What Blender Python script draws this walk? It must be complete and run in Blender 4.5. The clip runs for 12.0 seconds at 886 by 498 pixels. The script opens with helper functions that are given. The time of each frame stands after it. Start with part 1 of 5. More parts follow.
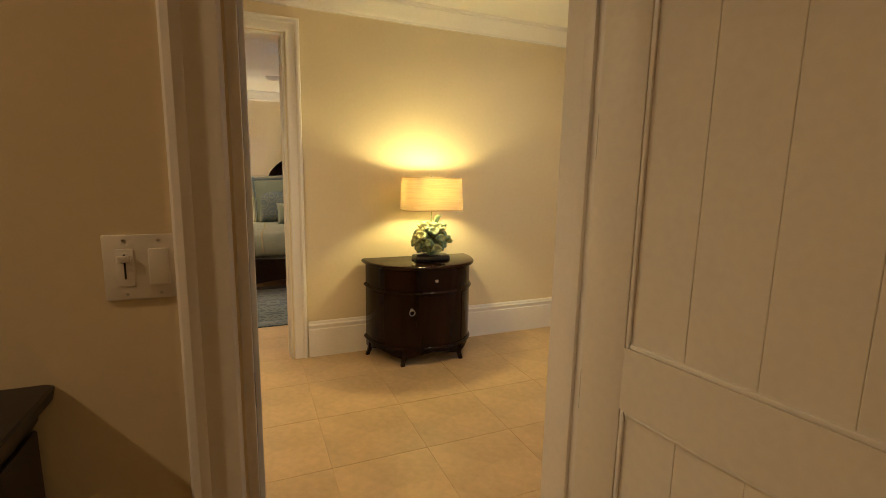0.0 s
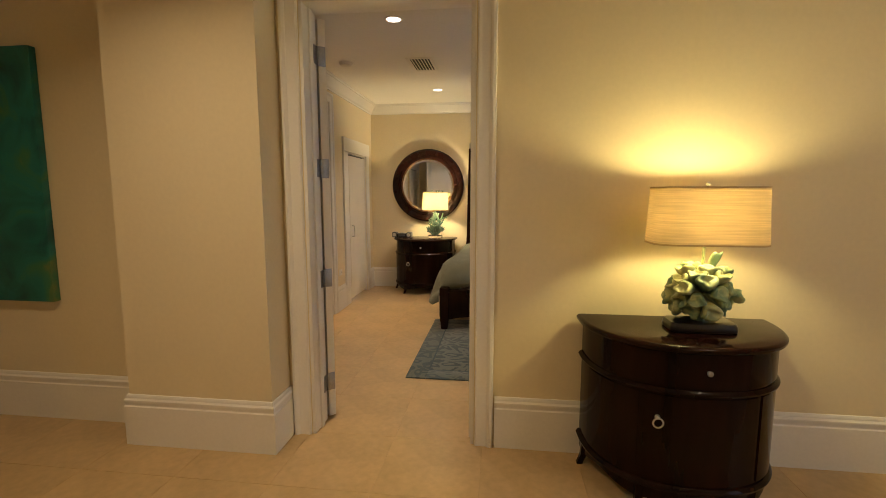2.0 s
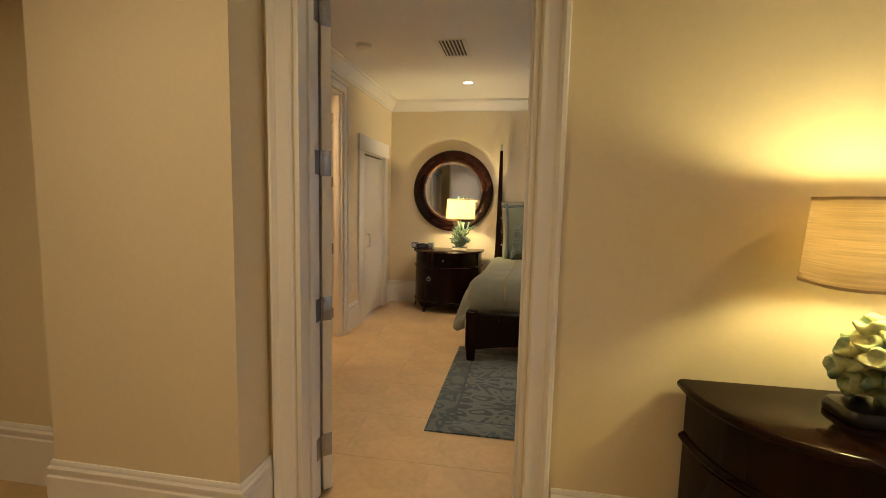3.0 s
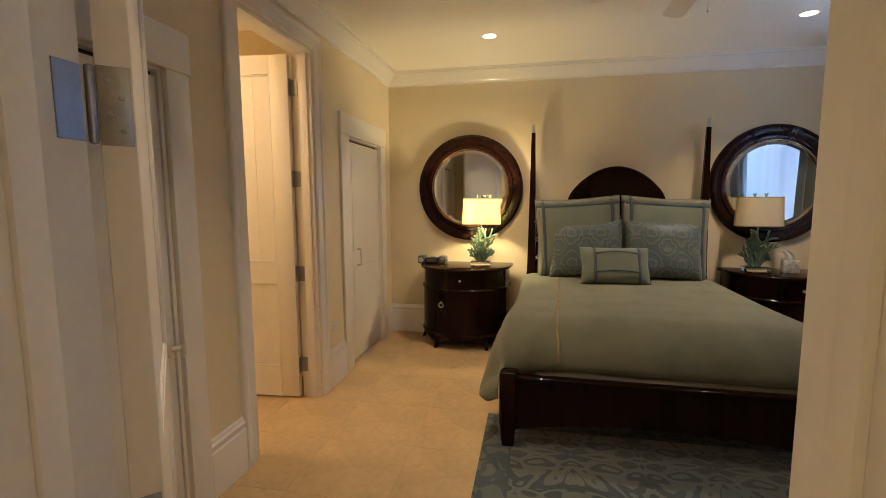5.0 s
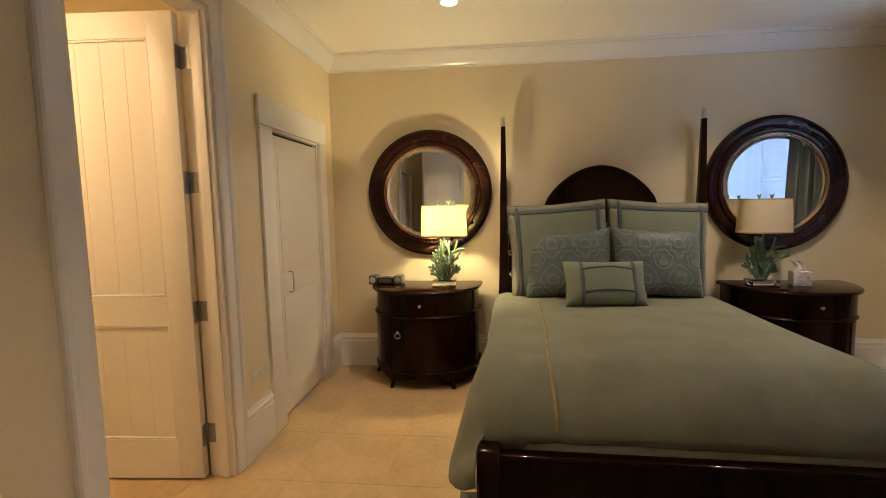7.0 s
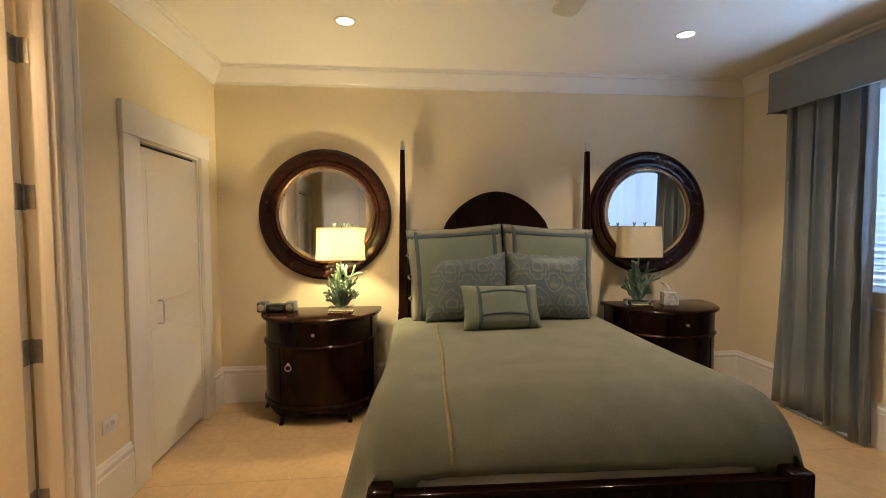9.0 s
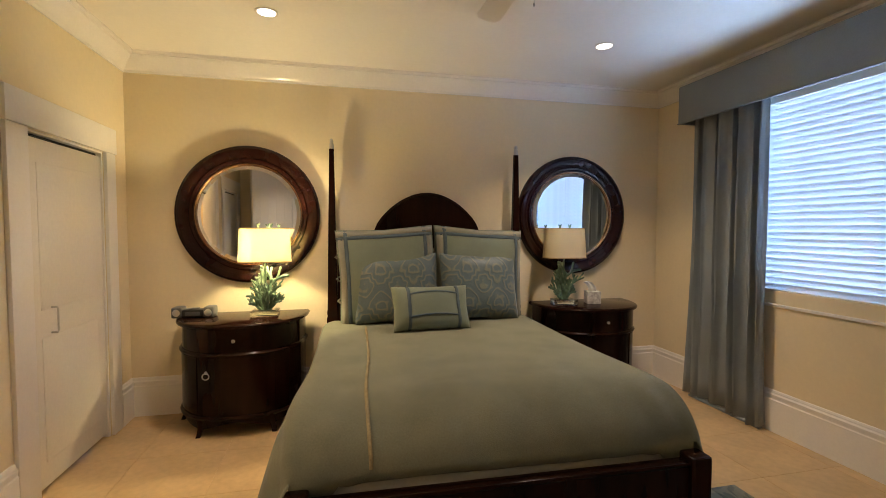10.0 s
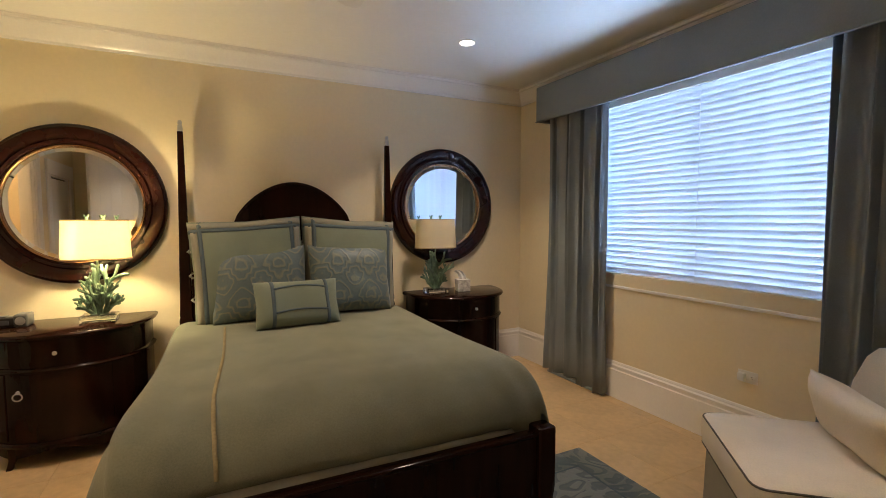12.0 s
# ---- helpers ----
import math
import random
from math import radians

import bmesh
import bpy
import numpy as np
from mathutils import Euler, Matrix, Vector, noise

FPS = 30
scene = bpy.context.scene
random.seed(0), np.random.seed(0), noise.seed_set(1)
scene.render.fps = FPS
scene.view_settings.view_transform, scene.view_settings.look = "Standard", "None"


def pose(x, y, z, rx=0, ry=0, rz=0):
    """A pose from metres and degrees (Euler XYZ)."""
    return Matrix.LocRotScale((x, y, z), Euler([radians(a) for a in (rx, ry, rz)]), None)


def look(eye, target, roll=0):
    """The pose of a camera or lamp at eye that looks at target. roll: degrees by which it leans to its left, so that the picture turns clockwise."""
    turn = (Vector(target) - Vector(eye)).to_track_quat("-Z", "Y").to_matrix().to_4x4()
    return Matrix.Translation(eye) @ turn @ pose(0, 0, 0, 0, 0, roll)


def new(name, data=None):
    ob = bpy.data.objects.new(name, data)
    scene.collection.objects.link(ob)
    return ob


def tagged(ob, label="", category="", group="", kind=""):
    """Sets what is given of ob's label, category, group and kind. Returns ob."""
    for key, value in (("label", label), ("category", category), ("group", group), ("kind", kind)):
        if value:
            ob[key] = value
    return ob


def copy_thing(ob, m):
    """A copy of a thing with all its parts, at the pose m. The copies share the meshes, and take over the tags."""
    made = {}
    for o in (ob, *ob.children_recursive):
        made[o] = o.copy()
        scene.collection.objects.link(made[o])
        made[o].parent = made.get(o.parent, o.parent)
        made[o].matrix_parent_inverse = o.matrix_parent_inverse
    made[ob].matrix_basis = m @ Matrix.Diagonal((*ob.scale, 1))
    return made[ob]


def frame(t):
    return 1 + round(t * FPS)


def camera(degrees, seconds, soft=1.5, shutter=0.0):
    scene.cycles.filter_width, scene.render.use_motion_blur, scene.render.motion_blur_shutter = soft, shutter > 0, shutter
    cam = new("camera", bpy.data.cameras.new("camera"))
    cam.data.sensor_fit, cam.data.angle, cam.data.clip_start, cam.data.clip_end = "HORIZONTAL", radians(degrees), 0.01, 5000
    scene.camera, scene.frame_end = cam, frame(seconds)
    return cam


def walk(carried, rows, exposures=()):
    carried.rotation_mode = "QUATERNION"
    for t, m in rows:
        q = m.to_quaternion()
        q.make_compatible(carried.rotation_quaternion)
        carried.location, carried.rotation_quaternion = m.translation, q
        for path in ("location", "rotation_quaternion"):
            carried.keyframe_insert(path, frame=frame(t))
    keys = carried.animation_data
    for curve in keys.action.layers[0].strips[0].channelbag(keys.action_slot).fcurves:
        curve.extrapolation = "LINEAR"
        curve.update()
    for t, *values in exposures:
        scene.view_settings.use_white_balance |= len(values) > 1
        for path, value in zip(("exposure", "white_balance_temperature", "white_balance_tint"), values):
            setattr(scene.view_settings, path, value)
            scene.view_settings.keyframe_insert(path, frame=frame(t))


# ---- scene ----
cam = camera(87.9, 12.0, soft=0.9)
PATH = [
    (0, (-0.273, -3.652, 1.459), (0.494, -1.832, 1.144), 1.1),
    (0.5, (-0.084, -3.421, 1.444), (0.348, -1.498, 1.107), -0.2),
    (1, (0.095, -3.156, 1.435), (0.223, -1.185, 1.126), -0.5),
    (1.5, (0.139, -2.83, 1.421), (0.024, -0.852, 1.147), 0.3),
    (2, (0.133, -2.46, 1.416), (-0.113, -0.49, 1.174), 0.0),
    (2.5, (0.073, -2.087, 1.42), (-0.241, -0.124, 1.197), 1.0),
    (3, (-0.045, -1.753, 1.41), (-0.371, 0.208, 1.197), 1.3),
    (3.5, (-0.115, -1.359, 1.41), (-0.489, 0.593, 1.19), 0.6),
    (5.3, (-0.354, -0.209, 1.429), (-0.725, 1.744, 1.209), -0.5),
    (5.5, (-0.377, -0.106, 1.43), (-0.724, 1.854, 1.229), -0.5),
    (6, (-0.386, 0.106, 1.431), (-0.659, 2.08, 1.26), -1.5),
    (6.5, (-0.391, 0.278, 1.425), (-0.624, 2.257, 1.25), -1.6),
    (7, (-0.407, 0.388, 1.428), (-0.621, 2.367, 1.234), -1.1),
    (7.2, (-0.389, 0.439, 1.418), (-0.59, 2.42, 1.236), -0.8),
    (8.8, (-0.366, 0.477, 1.42), (-0.216, 2.469, 1.321), 0.0),
    (9, (-0.354, 0.471, 1.433), (-0.159, 2.459, 1.332), -0.2),
    (9.5, (-0.306, 0.471, 1.426), (0.008, 2.445, 1.338), -0.4),
    (10, (-0.267, 0.474, 1.423), (0.178, 2.422, 1.332), 0.1),
    (10.5, (-0.223, 0.471, 1.423), (0.334, 2.389, 1.318), 0.1),
    (11, (-0.186, 0.471, 1.424), (0.494, 2.347, 1.298), 0.3),
    (11.5, (-0.164, 0.46, 1.429), (0.643, 2.285, 1.292), 0.2),
    (12, (-0.145, 0.448, 1.425), (0.758, 2.228, 1.294), -0.1),
]
walk(cam, [(t, look(eye, target, roll)) for t, eye, target, roll in PATH], [(0.0, 0.48), (1.0, 0.44), (1.8, 0.08), (3.0, 0.0), (7.0, 0.06), (9.2, 0.26), (12.0, 0.20)])

# ---- light ----
world = bpy.data.worlds.new("sky")
scene.world = world
world.use_nodes = True
wn = world.node_tree
sky = wn.nodes.new("ShaderNodeTexSky")
sky.sky_type, sky.sun_disc = "NISHITA", False
sky.sun_elevation, sky.sun_rotation = radians(48), radians(200)
wn.links.new(sky.outputs[0], wn.nodes["Background"].inputs[0])
wn.nodes["Background"].inputs[1].default_value = 0.12

WARM = (1.0, 0.69, 0.39)
LINEN = (1.0, 0.79, 0.42)
SOFT = (1.0, 0.78, 0.57)
HALLWARM = (1.0, 0.82, 0.34)
HALLSOFT = (1.0, 0.76, 0.46)
DAY = (0.43, 0.625, 1.0)


def lamp(name, kind, m, energy, color, size=0.05, size_y=None, spread=180):
    d = bpy.data.lights.new(name, kind)
    d.energy, d.color = energy, color
    if kind == "AREA":
        d.shape = "RECTANGLE" if size_y else "DISK"
        d.size = size
        if size_y:
            d.size_y = size_y
        d.spread = radians(spread)
    elif kind == "SUN":
        d.angle = size
    else:
        d.shadow_soft_size = size
    ob = new(name, d)
    ob.matrix_world = m
    return ob


BULB_HALL, BULB_BED = 19.0, 35.0
lamp("bulb_light", "POINT", pose(1.06, -0.24, 1.345), BULB_HALL, HALLWARM, 0.05)
lamp("bulb_light", "POINT", pose(-0.795, 4.07, 1.325), BULB_BED, LINEN, 0.035)
lamp("window_daylight", "AREA", look((3.02, 2.41, 1.62), (0, 2.41, 1.62)), 138.0, DAY, 2.2, 1.5)
lamp("window_daylight", "AREA", look((3.14, -1.87, 1.32), (0, -1.87, 1.32)), 4.5, (0.66, 0.79, 1.0), 0.8, 2.0)
lamp("sun", "SUN", look((0, -4, 6), (0.6, 0, 0)), 2.5, (1.0, 0.95, 0.88), radians(0.5))
CANS_BED = [(-0.672, 1.04), (-0.665, 3.40), (1.55, 3.40), (1.55, 1.04)]
# unseen downlights, added to light the hall, bathroom and first bedroom
UNSEEN_CANS_HALL = [(-1.2, -1.35), (1.75, -1.35)]
UNSEEN_CANS_BATH = [(-2.75, 1.80)]
UNSEEN_CANS_FIRST = [(-1.9, -3.2), (1.4, -4.3)]
CEIL, CEIL_HALL = 2.69, 2.76
for x, y in CANS_BED:
    lamp("downlight", "AREA", look((x, y, CEIL - 0.012), (x, y, 0)), (9.0 if x < 0 else 11.0) if y > 2 else (5.0 if x < 0 else 1.2), SOFT, 0.09, None, (112 if x < 0 else 104) if y > 2 else 92 if x < 0 else 52)
# added lamps: hall and first bedroom have no downlight in view
for x, y in UNSEEN_CANS_HALL:
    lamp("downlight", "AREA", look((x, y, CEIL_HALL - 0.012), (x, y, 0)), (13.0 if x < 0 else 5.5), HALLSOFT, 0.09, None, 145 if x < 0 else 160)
for x, y in UNSEEN_CANS_FIRST:
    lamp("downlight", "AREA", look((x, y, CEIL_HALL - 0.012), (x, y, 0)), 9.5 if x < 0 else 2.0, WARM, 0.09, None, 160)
# added out of view, for the light that spills from the bathroom doorway
for x, y in UNSEEN_CANS_BATH:
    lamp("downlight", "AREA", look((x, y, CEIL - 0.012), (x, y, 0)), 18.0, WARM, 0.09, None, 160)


# ---- materials ----
def mat(name, color, rough=0.5, metal=0.0, var=0.06, scale=3.0, fine=60.0, bump=0.0, bump_scale=200.0, spec=0.5, coat=0.0, sheen=0.0, stretch=(1, 1, 1), rand=0.0):
    """Procedural surface: base colour varied at two scales, with fine relief."""
    m = bpy.data.materials.new(name)
    m.use_nodes = True
    nt = m.node_tree
    b = nt.nodes["Principled BSDF"]
    b.inputs["Roughness"].default_value = rough
    b.inputs["Metallic"].default_value = metal
    b.inputs["Specular IOR Level"].default_value = spec
    b.inputs["Coat Weight"].default_value = coat
    b.inputs["Coat Roughness"].default_value = 0.12
    b.inputs["Sheen Weight"].default_value = sheen
    co = nt.nodes.new("ShaderNodeTexCoord")
    mp = nt.nodes.new("ShaderNodeMapping")
    mp.inputs["Scale"].default_value = stretch
    nt.links.new(co.outputs["Object"], mp.inputs[0])
    n1 = nt.nodes.new("ShaderNodeTexNoise")
    n1.inputs["Scale"].default_value, n1.inputs["Detail"].default_value = scale, 5
    n2 = nt.nodes.new("ShaderNodeTexNoise")
    n2.inputs["Scale"].default_value, n2.inputs["Detail"].default_value = fine, 3
    for n in (n1, n2):
        nt.links.new(mp.outputs[0], n.inputs["Vector"])
    mix = nt.nodes.new("ShaderNodeMix")
    mix.data_type = "FLOAT"
    mix.inputs[0].default_value = 0.4
    nt.links.new(n1.outputs["Fac"], mix.inputs[2])
    nt.links.new(n2.outputs["Fac"], mix.inputs[3])
    fac = mix.outputs[0]
    if rand:
        info = nt.nodes.new("ShaderNodeObjectInfo")
        ma = nt.nodes.new("ShaderNodeMath")
        ma.operation = "MULTIPLY_ADD"
        ma.inputs[1].default_value, ma.inputs[2].default_value = rand, -rand / 2
        nt.links.new(info.outputs["Random"], ma.inputs[0])
        ad = nt.nodes.new("ShaderNodeMath")
        nt.links.new(fac, ad.inputs[0])
        nt.links.new(ma.outputs[0], ad.inputs[1])
        fac = ad.outputs[0]
    ramp = nt.nodes.new("ShaderNodeValToRGB")
    lo = [max(0, c * (1 - 2.2 * var)) for c in color]
    hi = [min(1, c * (1 + 2.2 * var)) for c in color]
    ramp.color_ramp.elements[0].position, ramp.color_ramp.elements[1].position = 0.3, 0.7
    ramp.color_ramp.elements[0].color = (*lo, 1)
    ramp.color_ramp.elements[1].color = (*hi, 1)
    nt.links.new(fac, ramp.inputs[0])
    nt.links.new(ramp.outputs[0], b.inputs["Base Color"])
    if bump:
        n3 = nt.nodes.new("ShaderNodeTexNoise")
        n3.inputs["Scale"].default_value, n3.inputs["Detail"].default_value = bump_scale, 4
        nt.links.new(mp.outputs[0], n3.inputs["Vector"])
        bp = nt.nodes.new("ShaderNodeBump")
        bp.inputs["Strength"].default_value, bp.inputs["Distance"].default_value = bump, 0.004
        nt.links.new(n3.outputs["Fac"], bp.inputs["Height"])
        nt.links.new(bp.outputs[0], b.inputs["Normal"])
    return m


def two_tone(name, a, b2, rough, build, bump=0.25, sheen=0.3, lo=0.42, hi=0.58):
    """Woven two-colour pattern: build(nt, vector) gives the mask."""
    m = bpy.data.materials.new(name)
    m.use_nodes = True
    nt = m.node_tree
    b = nt.nodes["Principled BSDF"]
    b.inputs["Roughness"].default_value = rough
    b.inputs["Sheen Weight"].default_value = sheen
    co = nt.nodes.new("ShaderNodeTexCoord")
    mask = build(nt, co.outputs["Object"])
    no = nt.nodes.new("ShaderNodeTexNoise")
    no.inputs["Scale"].default_value, no.inputs["Detail"].default_value = 90, 4
    nt.links.new(co.outputs["Object"], no.inputs["Vector"])
    ra = nt.nodes.new("ShaderNodeValToRGB")
    ra.color_ramp.elements[0].position, ra.color_ramp.elements[1].position = lo, hi
    ra.color_ramp.elements[0].color, ra.color_ramp.elements[1].color = (*a, 1), (*b2, 1)
    nt.links.new(mask, ra.inputs[0])
    mu = nt.nodes.new("ShaderNodeMix")
    mu.data_type, mu.blend_type = "RGBA", "MULTIPLY"
    mu.inputs[0].default_value = 0.35
    nt.links.new(ra.outputs[0], mu.inputs[6])
    nt.links.new(no.outputs["Fac"], mu.inputs[7])
    nt.links.new(mu.outputs[2], b.inputs["Base Color"])
    bp = nt.nodes.new("ShaderNodeBump")
    bp.inputs["Strength"].default_value, bp.inputs["Distance"].default_value = bump, 0.003
    nt.links.new(mask, bp.inputs["Height"])
    nt.links.new(bp.outputs[0], b.inputs["Normal"])
    return m


def scrolls(scale, warp, rings, fold=None):
    """Scrolling damask mask: rings round warped cells."""
    def build(nt, vec):
        if fold:  # mirrored repeats across and along the cloth
            sp = nt.nodes.new("ShaderNodeSeparateXYZ")
            cb = nt.nodes.new("ShaderNodeCombineXYZ")
            nt.links.new(vec, sp.inputs[0])
            for axis, size in enumerate(fold):
                if size:
                    pp = nt.nodes.new("ShaderNodeMath")
                    pp.operation, pp.inputs[1].default_value = "PINGPONG", size
                    nt.links.new(sp.outputs[axis], pp.inputs[0])
                    nt.links.new(pp.outputs[0], cb.inputs[axis])
            vec = cb.outputs[0]
        no = nt.nodes.new("ShaderNodeTexNoise")
        no.inputs["Scale"].default_value, no.inputs["Detail"].default_value = scale * 0.6, 1
        nt.links.new(vec, no.inputs["Vector"])
        ad = nt.nodes.new("ShaderNodeMix")
        ad.data_type, ad.blend_type = "RGBA", "LINEAR_LIGHT"
        ad.inputs[0].default_value = warp
        nt.links.new(vec, ad.inputs[6])
        nt.links.new(no.outputs["Color"], ad.inputs[7])
        vo = nt.nodes.new("ShaderNodeTexVoronoi")
        vo.inputs["Scale"].default_value, vo.inputs["Randomness"].default_value = scale, 0.75
        nt.links.new(ad.outputs[2], vo.inputs["Vector"])
        mu = nt.nodes.new("ShaderNodeMath")
        mu.operation, mu.inputs[1].default_value = "MULTIPLY", rings
        nt.links.new(vo.outputs["Distance"], mu.inputs[0])
        si = nt.nodes.new("ShaderNodeMath")
        si.operation = "SINE"
        nt.links.new(mu.outputs[0], si.inputs[0])
        ma = nt.nodes.new("ShaderNodeMath")
        ma.operation, ma.inputs[1].default_value, ma.inputs[2].default_value = "MULTIPLY_ADD", 0.5, 0.5
        nt.links.new(si.outputs[0], ma.inputs[0])
        return ma.outputs[0]
    return build


def ogee(across, along):
    """Damask medallions: warped level lines of a staggered lattice."""
    def build(nt, vec):
        def math_node(op, a, b=None):
            n = nt.nodes.new("ShaderNodeMath")
            n.operation = op
            for i, v in enumerate((a, b)):
                if isinstance(v, (int, float)):
                    n.inputs[i].default_value = v
                elif v:
                    nt.links.new(v, n.inputs[i])
            return n.outputs[0]
        sp = nt.nodes.new("ShaderNodeSeparateXYZ")
        nt.links.new(vec, sp.inputs[0])
        no = nt.nodes.new("ShaderNodeTexNoise")
        no.inputs["Scale"].default_value, no.inputs["Detail"].default_value = 14, 2
        nt.links.new(vec, no.inputs["Vector"])
        cx = math_node("COSINE", math_node("MULTIPLY", sp.outputs[0], math.tau / across))
        cz = math_node("COSINE", math_node("MULTIPLY", sp.outputs[2], math.tau / along))
        curl = math_node("SINE", math_node("MULTIPLY", math_node("ADD", math_node("MULTIPLY", cx, 0.06), sp.outputs[2]), 3 * math.tau / along))
        f = math_node("ADD", math_node("ADD", cx, cz), math_node("MULTIPLY", curl, 0.2))
        f = math_node("ADD", math_node("MULTIPLY", f, 5.2), math_node("MULTIPLY", no.outputs["Fac"], 7.0))
        return math_node("ADD", math_node("MULTIPLY", math_node("SINE", f), 0.5), 0.5)
    return build


def translucent(name, color, through_color, weight, weave=0.0, rough=0.8):
    m = mat(name, color, rough, 0, 0.05, 8, 120, weave, 300, stretch=(1, 1, 6) if weave else (1, 1, 1))
    nt = m.node_tree
    b, out = nt.nodes["Principled BSDF"], nt.nodes["Material Output"]
    t = nt.nodes.new("ShaderNodeBsdfTranslucent")
    t.inputs["Color"].default_value = (*through_color, 1)
    if weave:
        wv = nt.nodes.new("ShaderNodeTexNoise")
        wv.inputs["Scale"].default_value, wv.inputs["Detail"].default_value = 6, 4
        mp = nt.nodes.new("ShaderNodeMapping")
        mp.inputs["Scale"].default_value = (0.8, 0.8, 45)
        co = nt.nodes.new("ShaderNodeTexCoord")
        nt.links.new(co.outputs["Object"], mp.inputs[0])
        nt.links.new(mp.outputs[0], wv.inputs["Vector"])
        ra = nt.nodes.new("ShaderNodeValToRGB")
        ra.color_ramp.elements[0].position, ra.color_ramp.elements[1].position = 0.3, 0.72
        ra.color_ramp.elements[0].color = (*[c * 0.42 for c in through_color], 1)
        ra.color_ramp.elements[1].color = (*through_color, 1)
        nt.links.new(wv.outputs["Fac"], ra.inputs[0])
        nt.links.new(ra.outputs[0], t.inputs["Color"])
    mx = nt.nodes.new("ShaderNodeMixShader")
    mx.inputs[0].default_value = weight
    nt.links.new(b.outputs[0], mx.inputs[1])
    nt.links.new(t.outputs[0], mx.inputs[2])
    nt.links.new(mx.outputs[0], out.inputs[0])
    return m


def emitter(name, color, strength):
    m = bpy.data.materials.new(name)
    m.use_nodes = True
    b = m.node_tree.nodes["Principled BSDF"]
    b.inputs["Emission Color"].default_value = (*color, 1)
    b.inputs["Emission Strength"].default_value = strength
    return m


def clear(name, color, rough=0.02, ior=1.49):
    m = bpy.data.materials.new(name)
    m.use_nodes = True
    b = m.node_tree.nodes["Principled BSDF"]
    b.inputs["Base Color"].default_value = (*color, 1)
    b.inputs["Transmission Weight"].default_value = 1
    b.inputs["Roughness"].default_value, b.inputs["IOR"].default_value = rough, ior
    return m


PAINT = mat("cream_paint", (0.80, 0.69, 0.48), 0.75, 0, 0.02, 1.2, 40, 0.05, 260, 0.3)
CEILPAINT = mat("ceiling_paint", (0.86, 0.83, 0.76), 0.8, 0, 0.015, 1.0, 40, 0.04, 260, 0.3)
TRIM = mat("white_trim_paint", (0.86, 0.83, 0.78), 0.38, 0, 0.02, 2, 60, 0.03, 150)
TRIMG = mat("gloss_trim_paint", (0.86, 0.83, 0.78), 0.22, 0, 0.02, 2, 60, 0.03, 150)
DOORP = mat("door_paint", (0.84, 0.80, 0.72), 0.42, 0, 0.025, 1.5, 50, 0.05, 120)
TILE = mat("travertine_tile", (0.56, 0.388, 0.20), 0.32, 0, 0.085, 3.4, 22, 0.05, 60, 0.5, rand=0.06)
GROUT = mat("grout", (0.53, 0.37, 0.195), 0.9, 0, 0.08, 6, 120, 0.2, 300)
WOOD = mat("espresso_wood", (0.013, 0.0042, 0.0026), 0.11, 0, 0.3, 2.0, 16, 0.012, 90, 0.16, stretch=(1, 1, 0.12))
WOODR = mat("mahogany_wood", (0.018, 0.0050, 0.0032), 0.16, 0, 0.08, 3, 9, 0.0, 90, 0.32)
NICKEL = mat("brushed_nickel", (0.62, 0.60, 0.57), 0.28, 1, 0.05, 20, 200)
STEEL = mat("hinge_steel", (0.36, 0.37, 0.40), 0.34, 1, 0.08, 20, 150)
GILT = mat("bronze_gilt", (0.35, 0.20, 0.10), 0.25, 1, 0.1, 10, 80)
COVER = mat("sage_coverlet", (0.180, 0.182, 0.128), 0.9, 0, 0.09, 5, 150, 0.6, 330, 0.2, sheen=0.15)
SAGE = mat("sage_linen", (0.185, 0.212, 0.160), 0.85, 0, 0.06, 5, 180, 0.35, 420, 0.2, sheen=0.15)
SAGEPALE = mat("pale_linen_border", (0.25, 0.238, 0.188), 0.85, 0, 0.06, 5, 180, 0.3, 420, 0.2, sheen=0.15)
BLUEBAND = mat("slate_blue_braid", (0.085, 0.115, 0.135), 0.8, 0, 0.08, 9, 150, 0.4, 400, 0.2)
STRIPE = mat("ochre_stitching", (0.29, 0.23, 0.125), 0.8, 0, 0.12, 12, 90, 0.4, 300, 0.2)
DAMASK = two_tone("blue_damask", (0.098, 0.140, 0.150), (0.195, 0.205, 0.155), 0.5, ogee(0.25, 0.27), 0.5, 0.2, 0.5, 1.0)
RUGM = two_tone("patterned_rug", (0.048, 0.075, 0.088), (0.165, 0.19, 0.175), 0.95, scrolls(6.6, 0.26, 14, (0.36, 0.42, 0)), 0.5, 0.3)
RUGB = two_tone("patterned_rug_border", (0.06, 0.092, 0.105), (0.14, 0.165, 0.155), 0.95, scrolls(6.5, 0.30, 12), 0.5, 0.3)
SHADE_HALL = translucent("raffia_shade", (0.68, 0.57, 0.40), (0.94, 0.79, 0.55), 0.38, 0.5)
SHADE_BED = translucent("linen_shade", (0.76, 0.70, 0.56), (0.95, 0.88, 0.69), 0.58, 0.0)
SHADE_TRIM = mat("shade_trim", (0.50, 0.38, 0.22), 0.8)


def blotches(scale):
    """Soft glaze mask."""
    def build(nt, vec):
        no = nt.nodes.new("ShaderNodeTexNoise")
        no.inputs["Scale"].default_value, no.inputs["Detail"].default_value = scale, 3
        nt.links.new(vec, no.inputs["Vector"])
        return no.outputs["Fac"]
    return build


